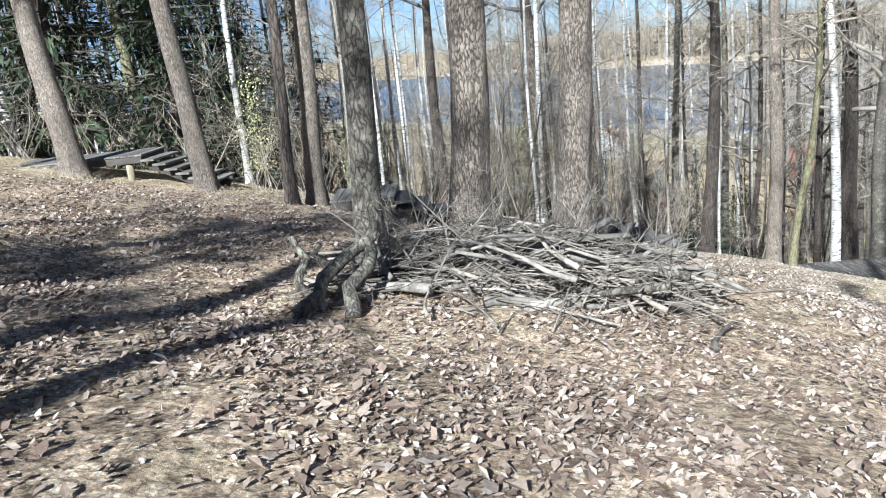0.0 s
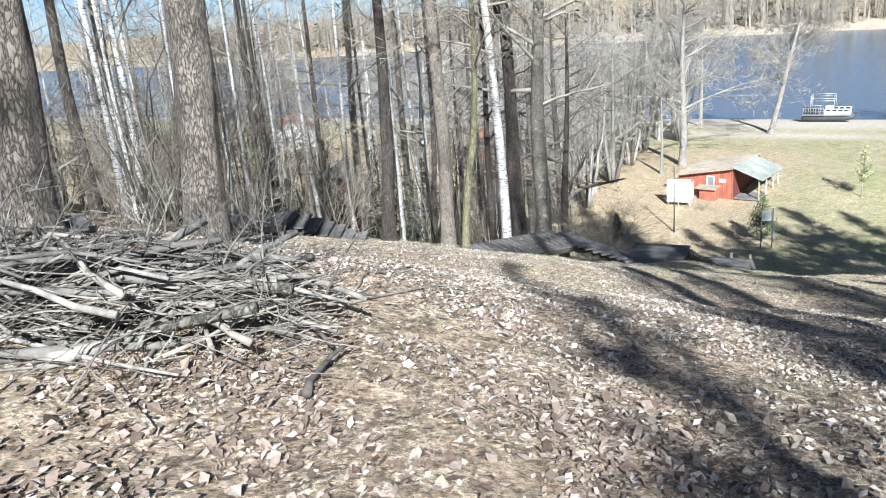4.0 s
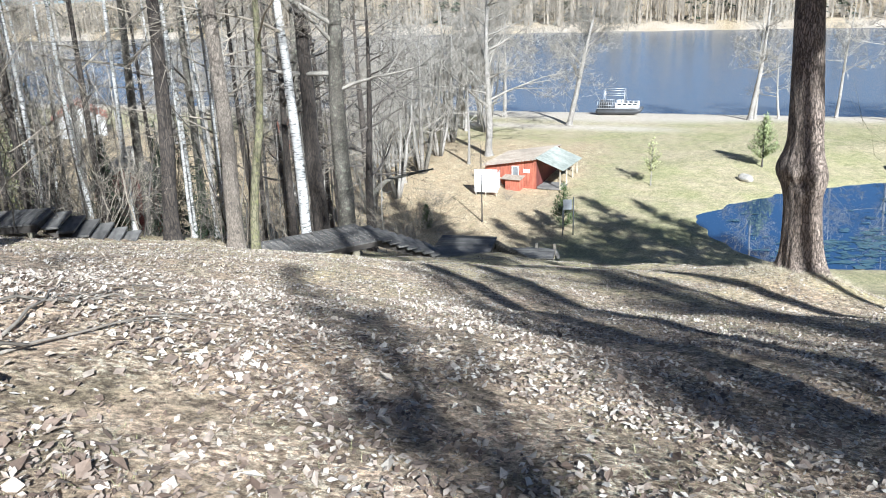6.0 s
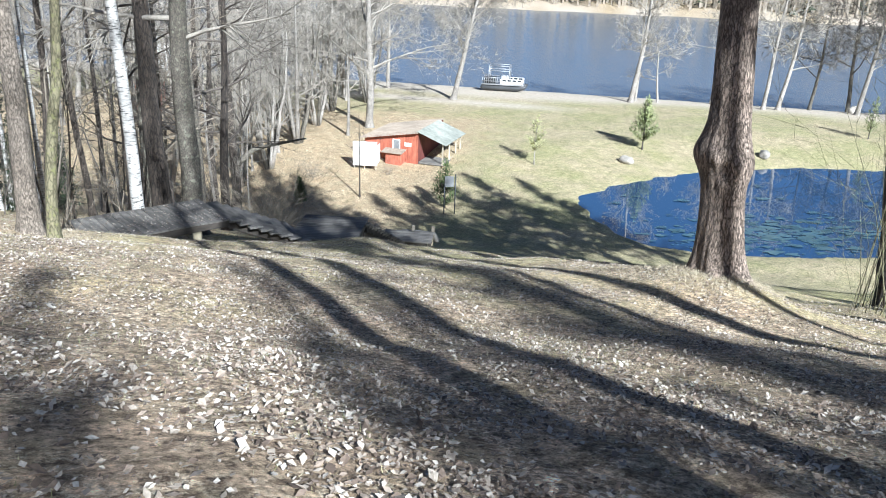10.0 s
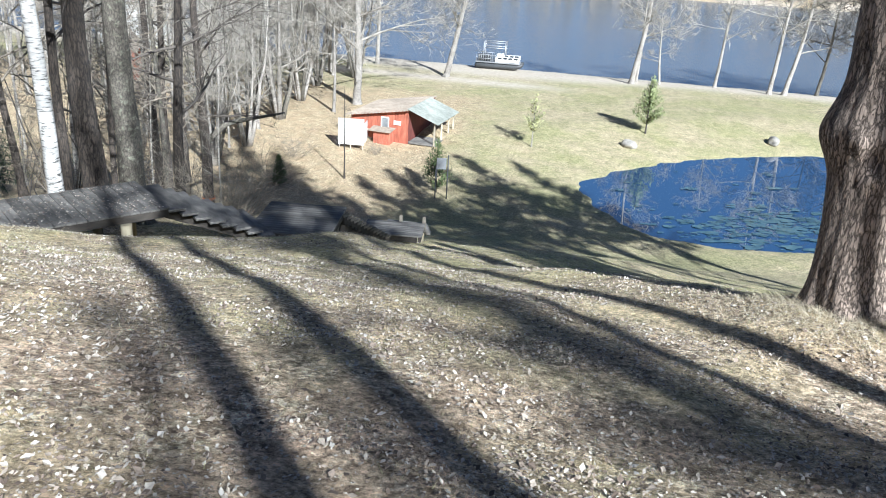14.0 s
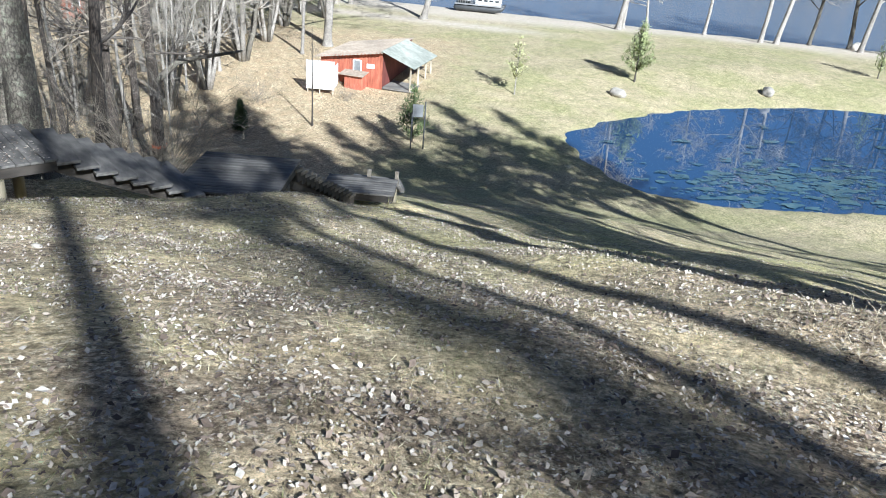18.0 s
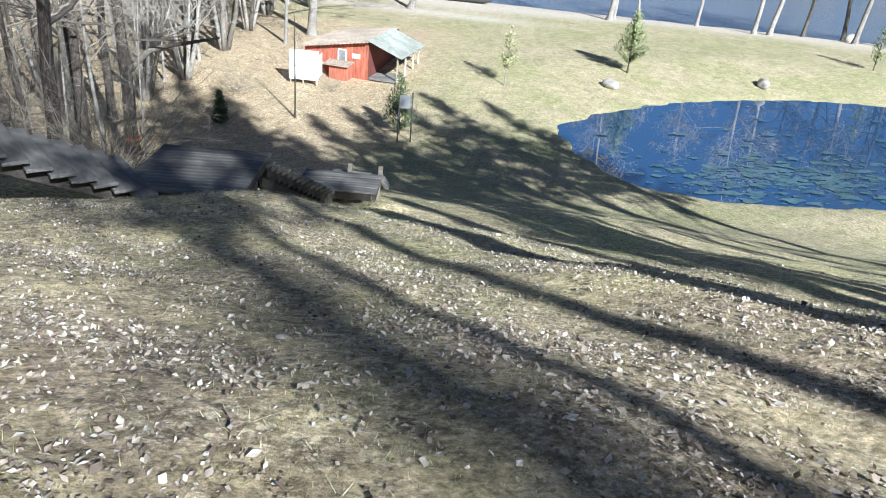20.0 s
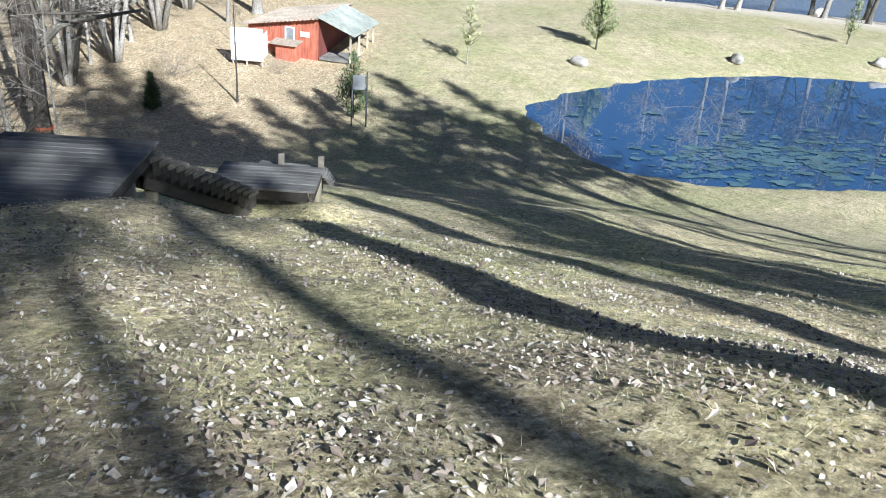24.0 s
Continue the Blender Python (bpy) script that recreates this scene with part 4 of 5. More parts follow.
needle_tree((52.4, 51.6), 4.2, 0.10, 82, "young thin tree with pale green opening buds", M_BUD, M_GREY, 0.28, 0.36, -0.6, 1.0, size=0.36, name="young_tree", tier=0.5, wide=0.2, group="young trees on the meadow")
needle_tree((31.6, 54.3), 1.9, 0.08, 83, "small dark dense conical spruce", M_NEEDLE, M_TWIG_DARK, 0.03, 0.2, 0.0, 3.0, size=0.26, name="young_spruce", tier=0.14, boughs=9, wide=0.25, group="young trees on the meadow")
needle_tree((39.6, 47.6), 3.6, 0.08, 84, "young pine beside the sign post", M_NEEDLE, M_TWIG_DARK, 0.08, 0.34, -0.4, 2.2, size=0.45, name="young_pine", tier=0.4, group="young trees on the meadow")
needle_tree((88.0, 40.0), 4.2, 0.10, 85, "young bushy pine on the far meadow", M_YOUNG, M_TWIG_DARK, 0.15, 0.26, -0.5, 1.2, size=0.5, name="young_pine", tier=0.45, group="young trees on the meadow")


# ---- wooden landings and steps ----
def oblong(origin, ax, ay):
    """Frame with its x axis from origin towards ax on the level, y to the left of it."""
    d = Vector((ax[0] - origin[0], ax[1] - origin[1], 0)).normalized()
    m = Matrix(((d.x, -d.y, 0, origin[0]), (d.y, d.x, 0, origin[1]), (0, 0, 1, ay), (0, 0, 0, 1)))
    return m


def landing(name, m, lx, ly, plank_w, label, posts, rng, across=True, skirt=0.16):
    """A deck of separate planks on beams and short round posts; x is its length, planks lie along y when across."""
    t = thing(name, m, label, "deck", "wooden landings")
    n = int((lx if across else ly) / plank_w)
    me = None
    for k in range(n):
        if me is None:
            bm = box(ly if across else lx, plank_w * 0.95, 0.04, bev=0.004)
            ob = part("plank", bm, M_PLANK, t)
            me = ob.data
        else:
            ob = part("plank", me, M_PLANK, t)
        c = (k + 0.5) * (lx if across else ly) / n
        ob.location = (c, ly / 2, -0.02 + rng.uniform(-0.004, 0.004)) if across else (lx / 2, c, -0.02 + rng.uniform(-0.004, 0.004))
        ob.rotation_euler = (rng.uniform(-0.006, 0.006), rng.uniform(-0.004, 0.004), rng.uniform(-0.003, 0.003) + (math.pi / 2 if across else 0))
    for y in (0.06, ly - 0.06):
        part("beam", box(lx - 0.05, 0.08, skirt, (lx / 2, y, -0.045 - skirt / 2)), M_DARKWOOD, t)
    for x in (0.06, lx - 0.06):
        part("beam", box(0.08, ly - 0.26, skirt, (x, ly / 2, -0.045 - skirt / 2)), M_DARKWOOD, t)
    for px, py, r in posts:
        w = m @ Vector((px, py, 0))
        h = max(0.12, w.z - 0.05 - gz(w.x, w.y) - skirt + 0.25)
        part("post", cyl(r, h, (px, py, -0.05 - skirt - h / 2 + 0.01), 16), M_POST, t, "round barked support post")
    return t


def stairs(name, a, b, width, steps, label, side=1, drop_first=0.0):
    """Plank treads on two sloping stringers from the upper point a to the lower point b."""
    a, b = Vector(a), Vector(b)
    run = Vector((b.x - a.x, b.y - a.y, 0))
    m = oblong(a, b, a.z)
    t = thing(name, m, label, "stairs", "wooden stairs")
    ln, dz = run.length, b.z - a.z
    ang = math.atan2(-dz, ln)
    me = None
    for k in range(steps):
        f = (k + 0.5) / steps
        if me is None:
            ob = part("tread", box(width, ln / steps * (1.6 if steps > 8 else 1.25), 0.07 if steps > 8 else 0.055, bev=0.006), M_TREAD if steps > 8 else M_PLANK, t)
            me = ob.data
        else:
            ob = part("tread", me, M_TREAD, t)
        ob.location = (f * ln, side * width / 2, f * dz + rng.uniform(-0.006, 0.006))
        ob.rotation_euler = (rng.uniform(-0.01, 0.02), rng.uniform(-0.012, 0.012), rng.uniform(-0.012, 0.012) + math.pi / 2)
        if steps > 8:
            part("riser_block", box(ln / steps * 0.95, width * 0.94, 0.2, (f * ln, side * width / 2, f * dz - 0.14)), M_DARKWOOD, t, "dark timber block under the tread")
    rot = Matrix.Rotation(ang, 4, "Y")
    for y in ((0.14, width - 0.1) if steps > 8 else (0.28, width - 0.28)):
        part("stringer", box(math.hypot(ln, dz), 0.06, 0.22, (ln / 2, side * y, dz / 2 - (0.34 if steps > 8 else 0.16)), rot=rot), M_DARKWOOD, t)
    return t


m1 = oblong((9.9, 23.85), (13.3, 23.85), -6.5)
landing("landing", m1, 3.4, 2.05, 0.2, "weathered grey plank landing on round posts", [(2.5, -0.0, 0.11), (2.2, 0.9, 0.10), (3.2, 1.95, 0.10), (0.6, 1.95, 0.1)], rng)
stairs("steps", (13.32, 23.9, -6.56), (15.55, 23.75, -7.58), 1.9, 8, "grey plank steps going down from the landing")
m2 = oblong((16.66, 23.22), (18.14, 24.8), -7.6)
landing("landing", m2, 2.15, 1.95, 0.14, "dark weathered plank landing on the slope", [(2.0, 0.1, 0.09), (2.0, 1.8, 0.09), (1.2, 0.1, 0.09)], rng)
stairs("steps", (17.9, 24.5, -7.68), (20.0, 25.5, -9.05), 0.55, 14, "long flight of weathered plank treads on stringers", side=1)
m3 = oblong((20.9, 25.2), (21.66, 26.0), -9.1)
low = landing("landing", m3, 1.15, 1.75, 0.14, "small dark plank landing low on the slope", [(1.05, 0.1, 0.08), (1.05, 1.6, 0.08)], rng)
for px, py in ((1.2, 0.05), (1.2, 0.75)):
    part("rail_post", box(0.09, 0.10, 0.36, (px, py, 0.0), rot=Matrix.Rotation(0.06, 4, "Y")), M_TREAD, low, "short post stub")
stairs("steps", (21.75, 26.1, -9.16), (22.7, 27.0, -9.95), 1.2, 6, "last flight of plank treads down to the grass", side=1)


# ---- the red cabin ----
def cabin():
    m = Matrix(((0.545, 0.839, 0, 44.6), (-0.839, 0.545, 0, 57.6), (0, 0, 1, -16.75), (0, 0, 0, 1)))
    t = thing("cabin", m, "small red wooden cabin with leaf-strewn roof and open porch", "cabin")
    W, L, H, HL = 4.9, 6.4, 2.85, 2.0
    me = None
    nb = 26
    for k in range(nb):
        x = -W + (k + 0.5) * W / nb
        h = H + (HL - H) * (-x / W) - 0.05
        if k == 15:
            for z0, z1 in ((0, 1.05), (1.95, h)):
                part("board", box(W / nb - 0.012, 0.03, z1 - z0, (x, -0.016, (z0 + z1) / 2), bev=0.004), M_RED, t)
            continue
        if k in (14, 16):
            for z0, z1 in ((0, 1.05), (1.95, h)):
                part("board", box(W / nb - 0.012, 0.03, z1 - z0, (x, -0.016, (z0 + z1) / 2), bev=0.004), M_RED, t)
            continue
        part("board", box(W / nb - 0.012, 0.03, h, (x, -0.016 - (0.012 if k % 2 else 0), h / 2), bev=0.004), M_RED, t)
    # Side and back walls: the red boards, darkened in colour for porch shade
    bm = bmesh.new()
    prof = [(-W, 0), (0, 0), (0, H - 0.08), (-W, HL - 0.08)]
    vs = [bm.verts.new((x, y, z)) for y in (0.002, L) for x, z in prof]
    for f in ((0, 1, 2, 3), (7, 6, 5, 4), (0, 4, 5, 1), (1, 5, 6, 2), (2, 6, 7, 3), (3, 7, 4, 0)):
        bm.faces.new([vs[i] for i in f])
    part("wall", bm, M_REDDARK, t, "red boarded walls, darkened in colour for the porch's shade")
    win = part("window", box(0.56, 0.05, 0.9, (-W + 15.5 * W / nb, -0.01, 1.5), bev=0.004), M_PANE, t, "small white-framed window with pale grey pane")
    wx = -W + 15.5 * W / nb
    for sx, sz, dx, dz in ((0.09, 1.04, -0.30, 0), (0.09, 1.04, 0.30, 0), (0.69, 0.09, 0, 0.48), (0.69, 0.09, 0, -0.48)):
        part("frame", box(sx, 0.05, sz, (wx + dx, -0.055, 1.5 + dz), bev=0.006), M_WHITE, win, "white-painted frame")
    part("sign", box(0.62, 0.02, 0.34, (wx + 1.05, -0.062, 1.65), bev=0.004), M_WHITE, t, "small white notice")
    # roofs
    V, F = [], []
    n = 56
    for j, y in enumerate((-0.45, L + 0.35)):
        for i in range(n + 1):
            x = -W - 0.5 + (W + 0.56) * i / n
            z = HL - 0.085 + (H - HL) * (x + W) / W + 0.03 * math.sin(i * math.pi / 1.5) + 0.03
            V.append((x, y, z))
    for i in range(n):
        F.append((i, i + 1, n + 2 + i, n + 1 + i))
    roof = part("roof", mesh_from("roof", V, F), M_ROOF, t, "brown corrugated roof strewn with leaves")
    so = roof.modifiers.new("thick", "SOLIDIFY")
    so.thickness = 0.025
    rot = Matrix.Rotation(math.atan2(0.95, 2.5), 4, "Y")
    part("porch_roof", box(2.75, L * 0.86, 0.05, (1.28, L * 0.43 - 0.35, H - 0.42), rot=rot), M_ROOFGREEN, t, "faded green felt porch roof")
    part("porch_floor", box(2.3, L * 0.78, 0.16, (1.22, L * 0.39 - 0.1, 0.22)), M_PLANK, t)
    for y in (-0.1, 1.7, 3.5, 4.8):
        part("porch_post", box(0.11, 0.11, 1.75, (2.2, y, 1.05)), M_PALEWOOD, t, "pale timber post")
    part("porch_rail", box(0.06, L * 0.74, 0.08, (2.2, L * 0.37, 0.36)), M_PALEWOOD, t)
    part("porch_beam", box(0.1, L * 0.8, 0.12, (2.2, L * 0.4 - 0.2, 1.93)), M_PALEWOOD, t)
    for x in (-W + 0.2, -W / 2, -0.2, 2.1):
        part("footing", box(0.35, 0.35, 0.7, (x, 0.3, -0.3)), M_STONE, t)
    # small lean-to
    part("lean_to", box(1.35, 0.9, 1.05, (-1.9, -0.55, 0.5)), M_RED, t, "low red lean-to locker")
    part("lean_to_roof", box(1.9, 1.25, 0.05, (-2.0, -0.6, 1.13), rot=Matrix.Rotation(0.12, 4, "X")), M_ROOF, t)
    part("bench", box(1.5, 0.35, 0.06, (-4.0, -0.5, 0.95)), M_PALEWOOD, t)


cabin()


def screen():
    m = oblong((38.9, 59.3), (40.7, 57.6), gz(39.8, 58.4))
    t = thing("white_board", m, "large blank white board on posts beside the cabin", "board")
    part("panel", box(2.0, 0.05, 2.0, (1.25, 0, 1.35)), M_WHITE, t)
    for x in (0.35, 1.2, 2.15):
        part("post", box(0.07, 0.07, 2.4, (x, 0.07, 1.1)), M_PALEWOOD, t)
    part("side_panel", box(0.05, 1.1, 1.5, (2.28, 0.6, 1.3)), M_WHITE, t)


screen()

# ---- boat drawn up on the bank ----
def boat():
    m = oblong((72.6, 82.0), (76.6, 77.6), gz(74.7, 79.5) + 0.05)
    t = thing("pontoon_boat", m, "grey and white pontoon boat with tubular frame on the bank", "boat")
    for y in (0.4, 2.0):
        V, F = [], []
        pts = [Vector((0.0, y, 0.45)), Vector((0.3, y, 0.35)), Vector((4.8, y, 0.35)), Vector((5.5, y, 0.5)), Vector((5.9, y, 0.75))]
        tube(V, F, pts, [0.2, 0.34, 0.34, 0.28, 0.1], 12)
        part("float", mesh_from("float", V, F, True), M_BLACK, t, "dark round float")
    part("platform", box(5.4, 2.3, 0.14, (2.8, 1.2, 0.8)), M_GREYMETAL, t)
    for y in (0.1, 2.3):
        part("side_panel", box(2.9, 0.04, 0.62, (3.95, y, 1.2), bev=0.02), M_WHITE, t, "white side panel")
        for x in (3.0, 3.65, 4.3, 4.95):
            part("pane", box(0.5, 0.05, 0.22, (x, y, 1.34)), M_GLASS, t, "dark side window")
        for k in range(9):
            part("baluster", cyl(0.03, 0.8, (0.2 + k * 0.28, y, 1.27), 6), M_GREYMETAL, t)
        for z in (1.2, 1.65):
            part("rail", cyl(0.035, 2.4, (1.3, y, z), 6, rot=Matrix.Rotation(math.pi / 2, 4, "Y")), M_GREYMETAL, t)
    part("tool_box", box(1.5, 1.6, 0.7, (1.1, 1.2, 1.22), bev=0.04), M_BLACK, t, "dark covered box on the boat")
    part("console", box(0.8, 0.9, 0.9, (3.0, 1.2, 1.35), bev=0.06), M_WHITE, t)
    for x in (1.0, 3.6):
        for y in (0.2, 2.2):
            part("pole", cyl(0.055, 2.3, (x, y, 2.0), 8), M_GREYMETAL, t)
    for y in (0.2, 2.2):
        for z in (2.5, 3.1):
            part("rail", cyl(0.05, 2.6, (2.3, y, z), 8, rot=Matrix.Rotation(math.pi / 2, 4, "Y")), M_GREYMETAL, t)
    for x in (1.0, 3.6):
        part("rail", cyl(0.05, 2.0, (x, 1.2, 3.1), 8, rot=Matrix.Rotation(math.pi / 2, 4, "X")), M_GREYMETAL, t)
    for k in range(4):
        part("rung", box(0.05, 0.6, 0.04, (3.8 + k * 0.14, 0.4, 2.5 - k * 0.4)), M_GREYMETAL, t)


boat()


# ---- stones ----
def boulder(at, size, seed, label):
    r = random.Random(seed)
    bm = bmesh.new()
    bmesh.ops.create_icosphere(bm, subdivisions=3, radius=1.0)
    for v in bm.verts:
        n = noise.noise(v.co * 1.1 + Vector((seed, 0, 0))) * 0.35 + noise.noise(v.co * 3 + Vector((0, seed, 0))) * 0.1
        v.co *= 1 + n
        v.co = Vector((v.co.x * size[0], v.co.y * size[1], max(v.co.z, -0.6) * size[2]))
    for f in bm.faces:
        f.smooth = True
    me = bpy.data.meshes.new("boulder")
    bm.to_mesh(me)
    bm.free()
    me.materials.append(M_STONE)
    ob = new("boulder", me)
    ob.matrix_world = Matrix.Translation((at[0], at[1], gz(*at) + size[2] * 0.4)) @ Matrix.Rotation(r.uniform(0, 6), 4, "Z")
    return tagged(ob, label, "boulder", "boulders round the pond")


boulder((60.6, 48.4), (0.75, 0.55, 0.42), 3, "rounded pinkish-grey boulder on the grass by the pond")
boulder((74.2, 43.1), (0.8, 0.5, 0.45), 5, "blocky grey boulder on the far bank of the pond")
boulder((84.9, 35.8), (0.85, 0.6, 0.5), 7, "grey boulder at the edge of the pond")
boulder((103.0, 48.6), (0.6, 0.5, 0.6), 9, "upright dark stone near the shore trees")


# ---- brush pile ----
def brush_pile():
    c = Vector((1.45, 7.1, 0))
    t = thing("brush_pile", (c.x, c.y, gz(c.x, c.y)), "heap of cut grey branches and twigs piled between the pines", "brush pile")
    r = random.Random(9)
    z0 = gz(c.x, c.y)

    def stick(V, F, length, rad, spread, flat, sides, hmax, fan=0.95):
        a = r.gauss(0.0, fan) + (math.pi if r.random() < 0.5 else 0)
        d = Vector((math.cos(a), math.sin(a), r.uniform(-0.12, 0.22) * flat)).normalized()
        x, y = max(-1.5, min(1.25, r.gauss(-0.1, spread[0]))), r.gauss(0, spread[1])
        hump = hmax * math.exp(-(x / 1.7) ** 2 - (y / 1.1) ** 2)
        p = Vector((x, y, gz(c.x + x, c.y + y) - z0 + r.uniform(0.03, 1.0) * hump + 0.04)) - d * length / 2
        pts, q, dd = [p], p.copy(), d.copy()
        for i in range(5):
            dd = (dd + Vector((r.uniform(-1, 1), r.uniform(-1, 1), r.uniform(-1, 1))) * 0.22).normalized()
            q = q + dd * length / 5
            low = gz(c.x + q.x, c.y + q.y) - z0
            q.z = min(max(q.z, low + rad), low + (0.3 if rad < 0.01 else 0.16) + 1.2 * hmax * math.exp(-(q.x / 1.7) ** 2 - (q.y / 1.1) ** 2))
            pts.append(q.copy())
        pts[0].z = max(pts[0].z, gz(c.x + pts[0].x, c.y + pts[0].y) - z0 + rad)
        tube(V, F, pts, [rad * (1 - 0.13 * i) for i in range(6)], sides)

    for k in range(46):
        V, F = [], []
        stick(V, F, r.uniform(1.2, 2.3), r.uniform(0.024, 0.052), (0.62, 0.4), 0.35, 9, 0.33, 0.4)
        part("log", mesh_from("log", V, F, True), M_POLE if k % 4 else M_ALDER, t, "stout pale cut limb")
    for k in range(240):
        V, F = [], []
        stick(V, F, r.uniform(0.6, 1.7), r.choice((0.008, 0.011, 0.015, 0.019, 0.026)), (0.78, 0.46), 0.45, 6, 0.34, 1.0)
        part("branch", mesh_from("branch", V, F, True), M_STICK if k % 3 else M_POLE, t)
    V, F = [], []
    for k in range(1100):
        stick(V, F, r.uniform(0.3, 1.0), r.uniform(0.003, 0.007), (0.95, 0.5), 0.9, 3, 0.42)
    tw = part("twig_tangle", mesh_from("twig_tangle", V, F), M_STICK, t, "tangle of thin dry twigs")
    tagged(tw, kind="stuff")
    # twiggy tops that stick up out of the heap
    for k in range(44):
        V, F = [], []
        x, y, a = r.uniform(-1.5, 1.6), r.gauss(0, 0.42), r.uniform(0, 6.283)
        d = Vector((math.cos(a), math.sin(a), r.uniform(0.4, 1.3)))
        p = Vector((x, y, gz(c.x + x, c.y + y) - z0 + 0.34 * math.exp(-(x / 1.6) ** 2 - (y / 1.1) ** 2)))
        limb(V, F, r, p, d, r.uniform(0.45, 0.85), r.uniform(0.009, 0.016), 1, 2, 0.0, 4, 0.7, 4, 4, 0.6)
        tagged(part("branch", mesh_from("branch", V, F, True), M_STICK if k % 3 else M_POLE, t), kind="stuff")
    # two stout crooked limbs at one end
    for k, (x0, y0, x1, y1, h, rad) in enumerate(((-1.85, -1.5, -1.25, -0.7, 0.62, 0.065), (-1.45, -1.5, -1.3, -0.8, 0.5, 0.07), (-1.9, -0.9, -2.0, -0.6, 0.5, 0.045), (-1.7, -0.9, -1.8, -0.7, 0.45, 0.04))):
        V, F = [], []
        pa = Vector((x0, y0, gz(c.x + x0, c.y + y0) - z0))
        pb = Vector((x1, y1, gz(c.x + x1, c.y + y1) - z0 + h))
        pts = [pa.lerp(pb, f / 5) + Vector((0.06 * math.sin(f * 2 + k), 0.05 * math.cos(f * 1.7), 0)) for f in range(6)]
        tube(V, F, pts, [rad * (1 - 0.06 * i) for i in range(6)], 9)
        part("limb", mesh_from("limb", V, F, True), M_ALDER, t, "stout crooked dark limb")


brush_pile()


# ---- more of the boardwalk through the wood ----
m0 = oblong((-11.2, 18.3), (-7.7, 18.5), -0.12)
landing("landing", m0, 3.6, 1.6, 0.18, "sunlit weathered plank landing above the leafy slope", [(0.4, 0.15, 0.09), (3.2, 0.15, 0.09)], rng)
stairs("steps", (-7.6, 18.45, -0.2), (-5.9, 18.3, -1.0), 1.3, 6, "dark plank steps going down between the pines")
ml = oblong((-2.3, 15.0), (-1.0, 15.1), -1.05)
landing("landing", ml, 1.3, 1.4, 0.16, "grey plank landing in the wood behind the brush pile", [(0.2, 0.1, 0.08), (1.1, 0.1, 0.08)], rng)
stairs("steps", (-0.98, 15.1, -1.12), (0.3, 15.3, -1.85), 1.3, 4, "broken grey plank steps in the wood")
mw = oblong((1.9, 24.0), (4.2, 23.1), -4.15)
landing("landing", mw, 2.4, 1.5, 0.16, "bluish grey plank landing in the shade of the wood", [(0.2, 0.1, 0.08), (2.2, 0.1, 0.08)], rng)
stairs("steps", (4.22, 23.1, -4.22), (6.0, 22.5, -5.0), 1.4, 6, "shaded grey plank steps in the wood")
for x, y in ((18.35, 24.35), (18.8, 24.55)):
    me = bpy.data.meshes.new("concrete_block")
    bm = box(0.3, 0.2, 0.2, bev=0.015)
    bm.to_mesh(me)
    bm.free()
    me.materials.append(M_STONE)
    ob = new("concrete_block", me)
    ob.location, ob.rotation_euler = (x, y, gz(x, y) + 0.09), (0, 0.1, x)
    tagged(ob, "grey concrete block lying beside the plank steps", "block", "blocks by the steps")


# ---- houses in the hollow ----
def house(name, m, w, d, h, rise, wall_m, roof_m, label, wins, cat="house"):
    t = thing(name, m, label, cat)
    bm = bmesh.new()
    prof = [(-w / 2, -1.5), (w / 2, -1.5), (w / 2, h), (0, h + rise), (-w / 2, h)]
    vs = [bm.verts.new((x, y, z)) for y in (0, d) for x, z in prof]
    n = len(prof)
    bm.faces.new([vs[i] for i in range(n)])
    bm.faces.new([vs[n + i] for i in reversed(range(n))])
    for i in range(n):
        j = (i + 1) % n
        bm.faces.new([vs[j], vs[i], vs[n + i], vs[n + j]])
    bmesh.ops.recalc_face_normals(bm, faces=bm.faces[:])
    part("wall", bm, wall_m, t)
    ang = math.atan2(rise, w / 2)
    for sgn in (-1, 1):
        ln = math.hypot(rise, w / 2) + 0.5
        part("roof", box(ln, d + 0.8, 0.12, (sgn * (w / 4 + 0.1), d / 2, h + rise / 2 + 0.02), rot=Matrix.Rotation(sgn * ang, 4, "Y")), roof_m, t)
    for x, z, ww, hh in wins:
        wn_ = part("window", box(ww, 0.06, hh, (x, -0.01, z)), M_GLASS, t)
        for sx, sz, dx, dz in ((0.1, hh + 0.2, -ww / 2, 0), (0.1, hh + 0.2, ww / 2, 0), (ww + 0.2, 0.1, 0, hh / 2), (ww + 0.2, 0.1, 0, -hh / 2)):
            part("frame", box(sx, 0.06, sz, (x + dx, -0.05, z + dz)), M_WHITE, wn_, "white-painted frame")
    part("chimney", box(0.6, 0.6, 1.2, (w / 6, d / 2, h + rise + 0.2)), M_STONE, t)
    return t


house("house", oblong((32.2, 87.0), (33.6, 86.4), gz(32.2, 87.0)), 2.4, 7.0, 3.0, 1.2, M_RED, M_ROOF, "red boarded house with white windows behind the trees", ((0.3, 1.6, 0.6, 1.0),))
house("hut", oblong((9.8, 50.0), (10.8, 49.8), gz(9.8, 50) + 0.4), 3.4, 4.0, 2.2, 1.1, M_REDDARK, M_PLANK, "old dark red hut with a grey plank roof in the hollow", ((-0.5, 1.3, 0.5, 0.6),), "hut")
house("house", oblong((41.0, 109.0), (42.5, 108.4), gz(41, 109)), 8.0, 8.0, 3.2, 2.2, M_WHITE, M_GREYMETAL, "white house across the meadow seen through the trees", ((-1.8, 1.8, 1.0, 1.2), (1.8, 1.8, 1.0, 1.2)))
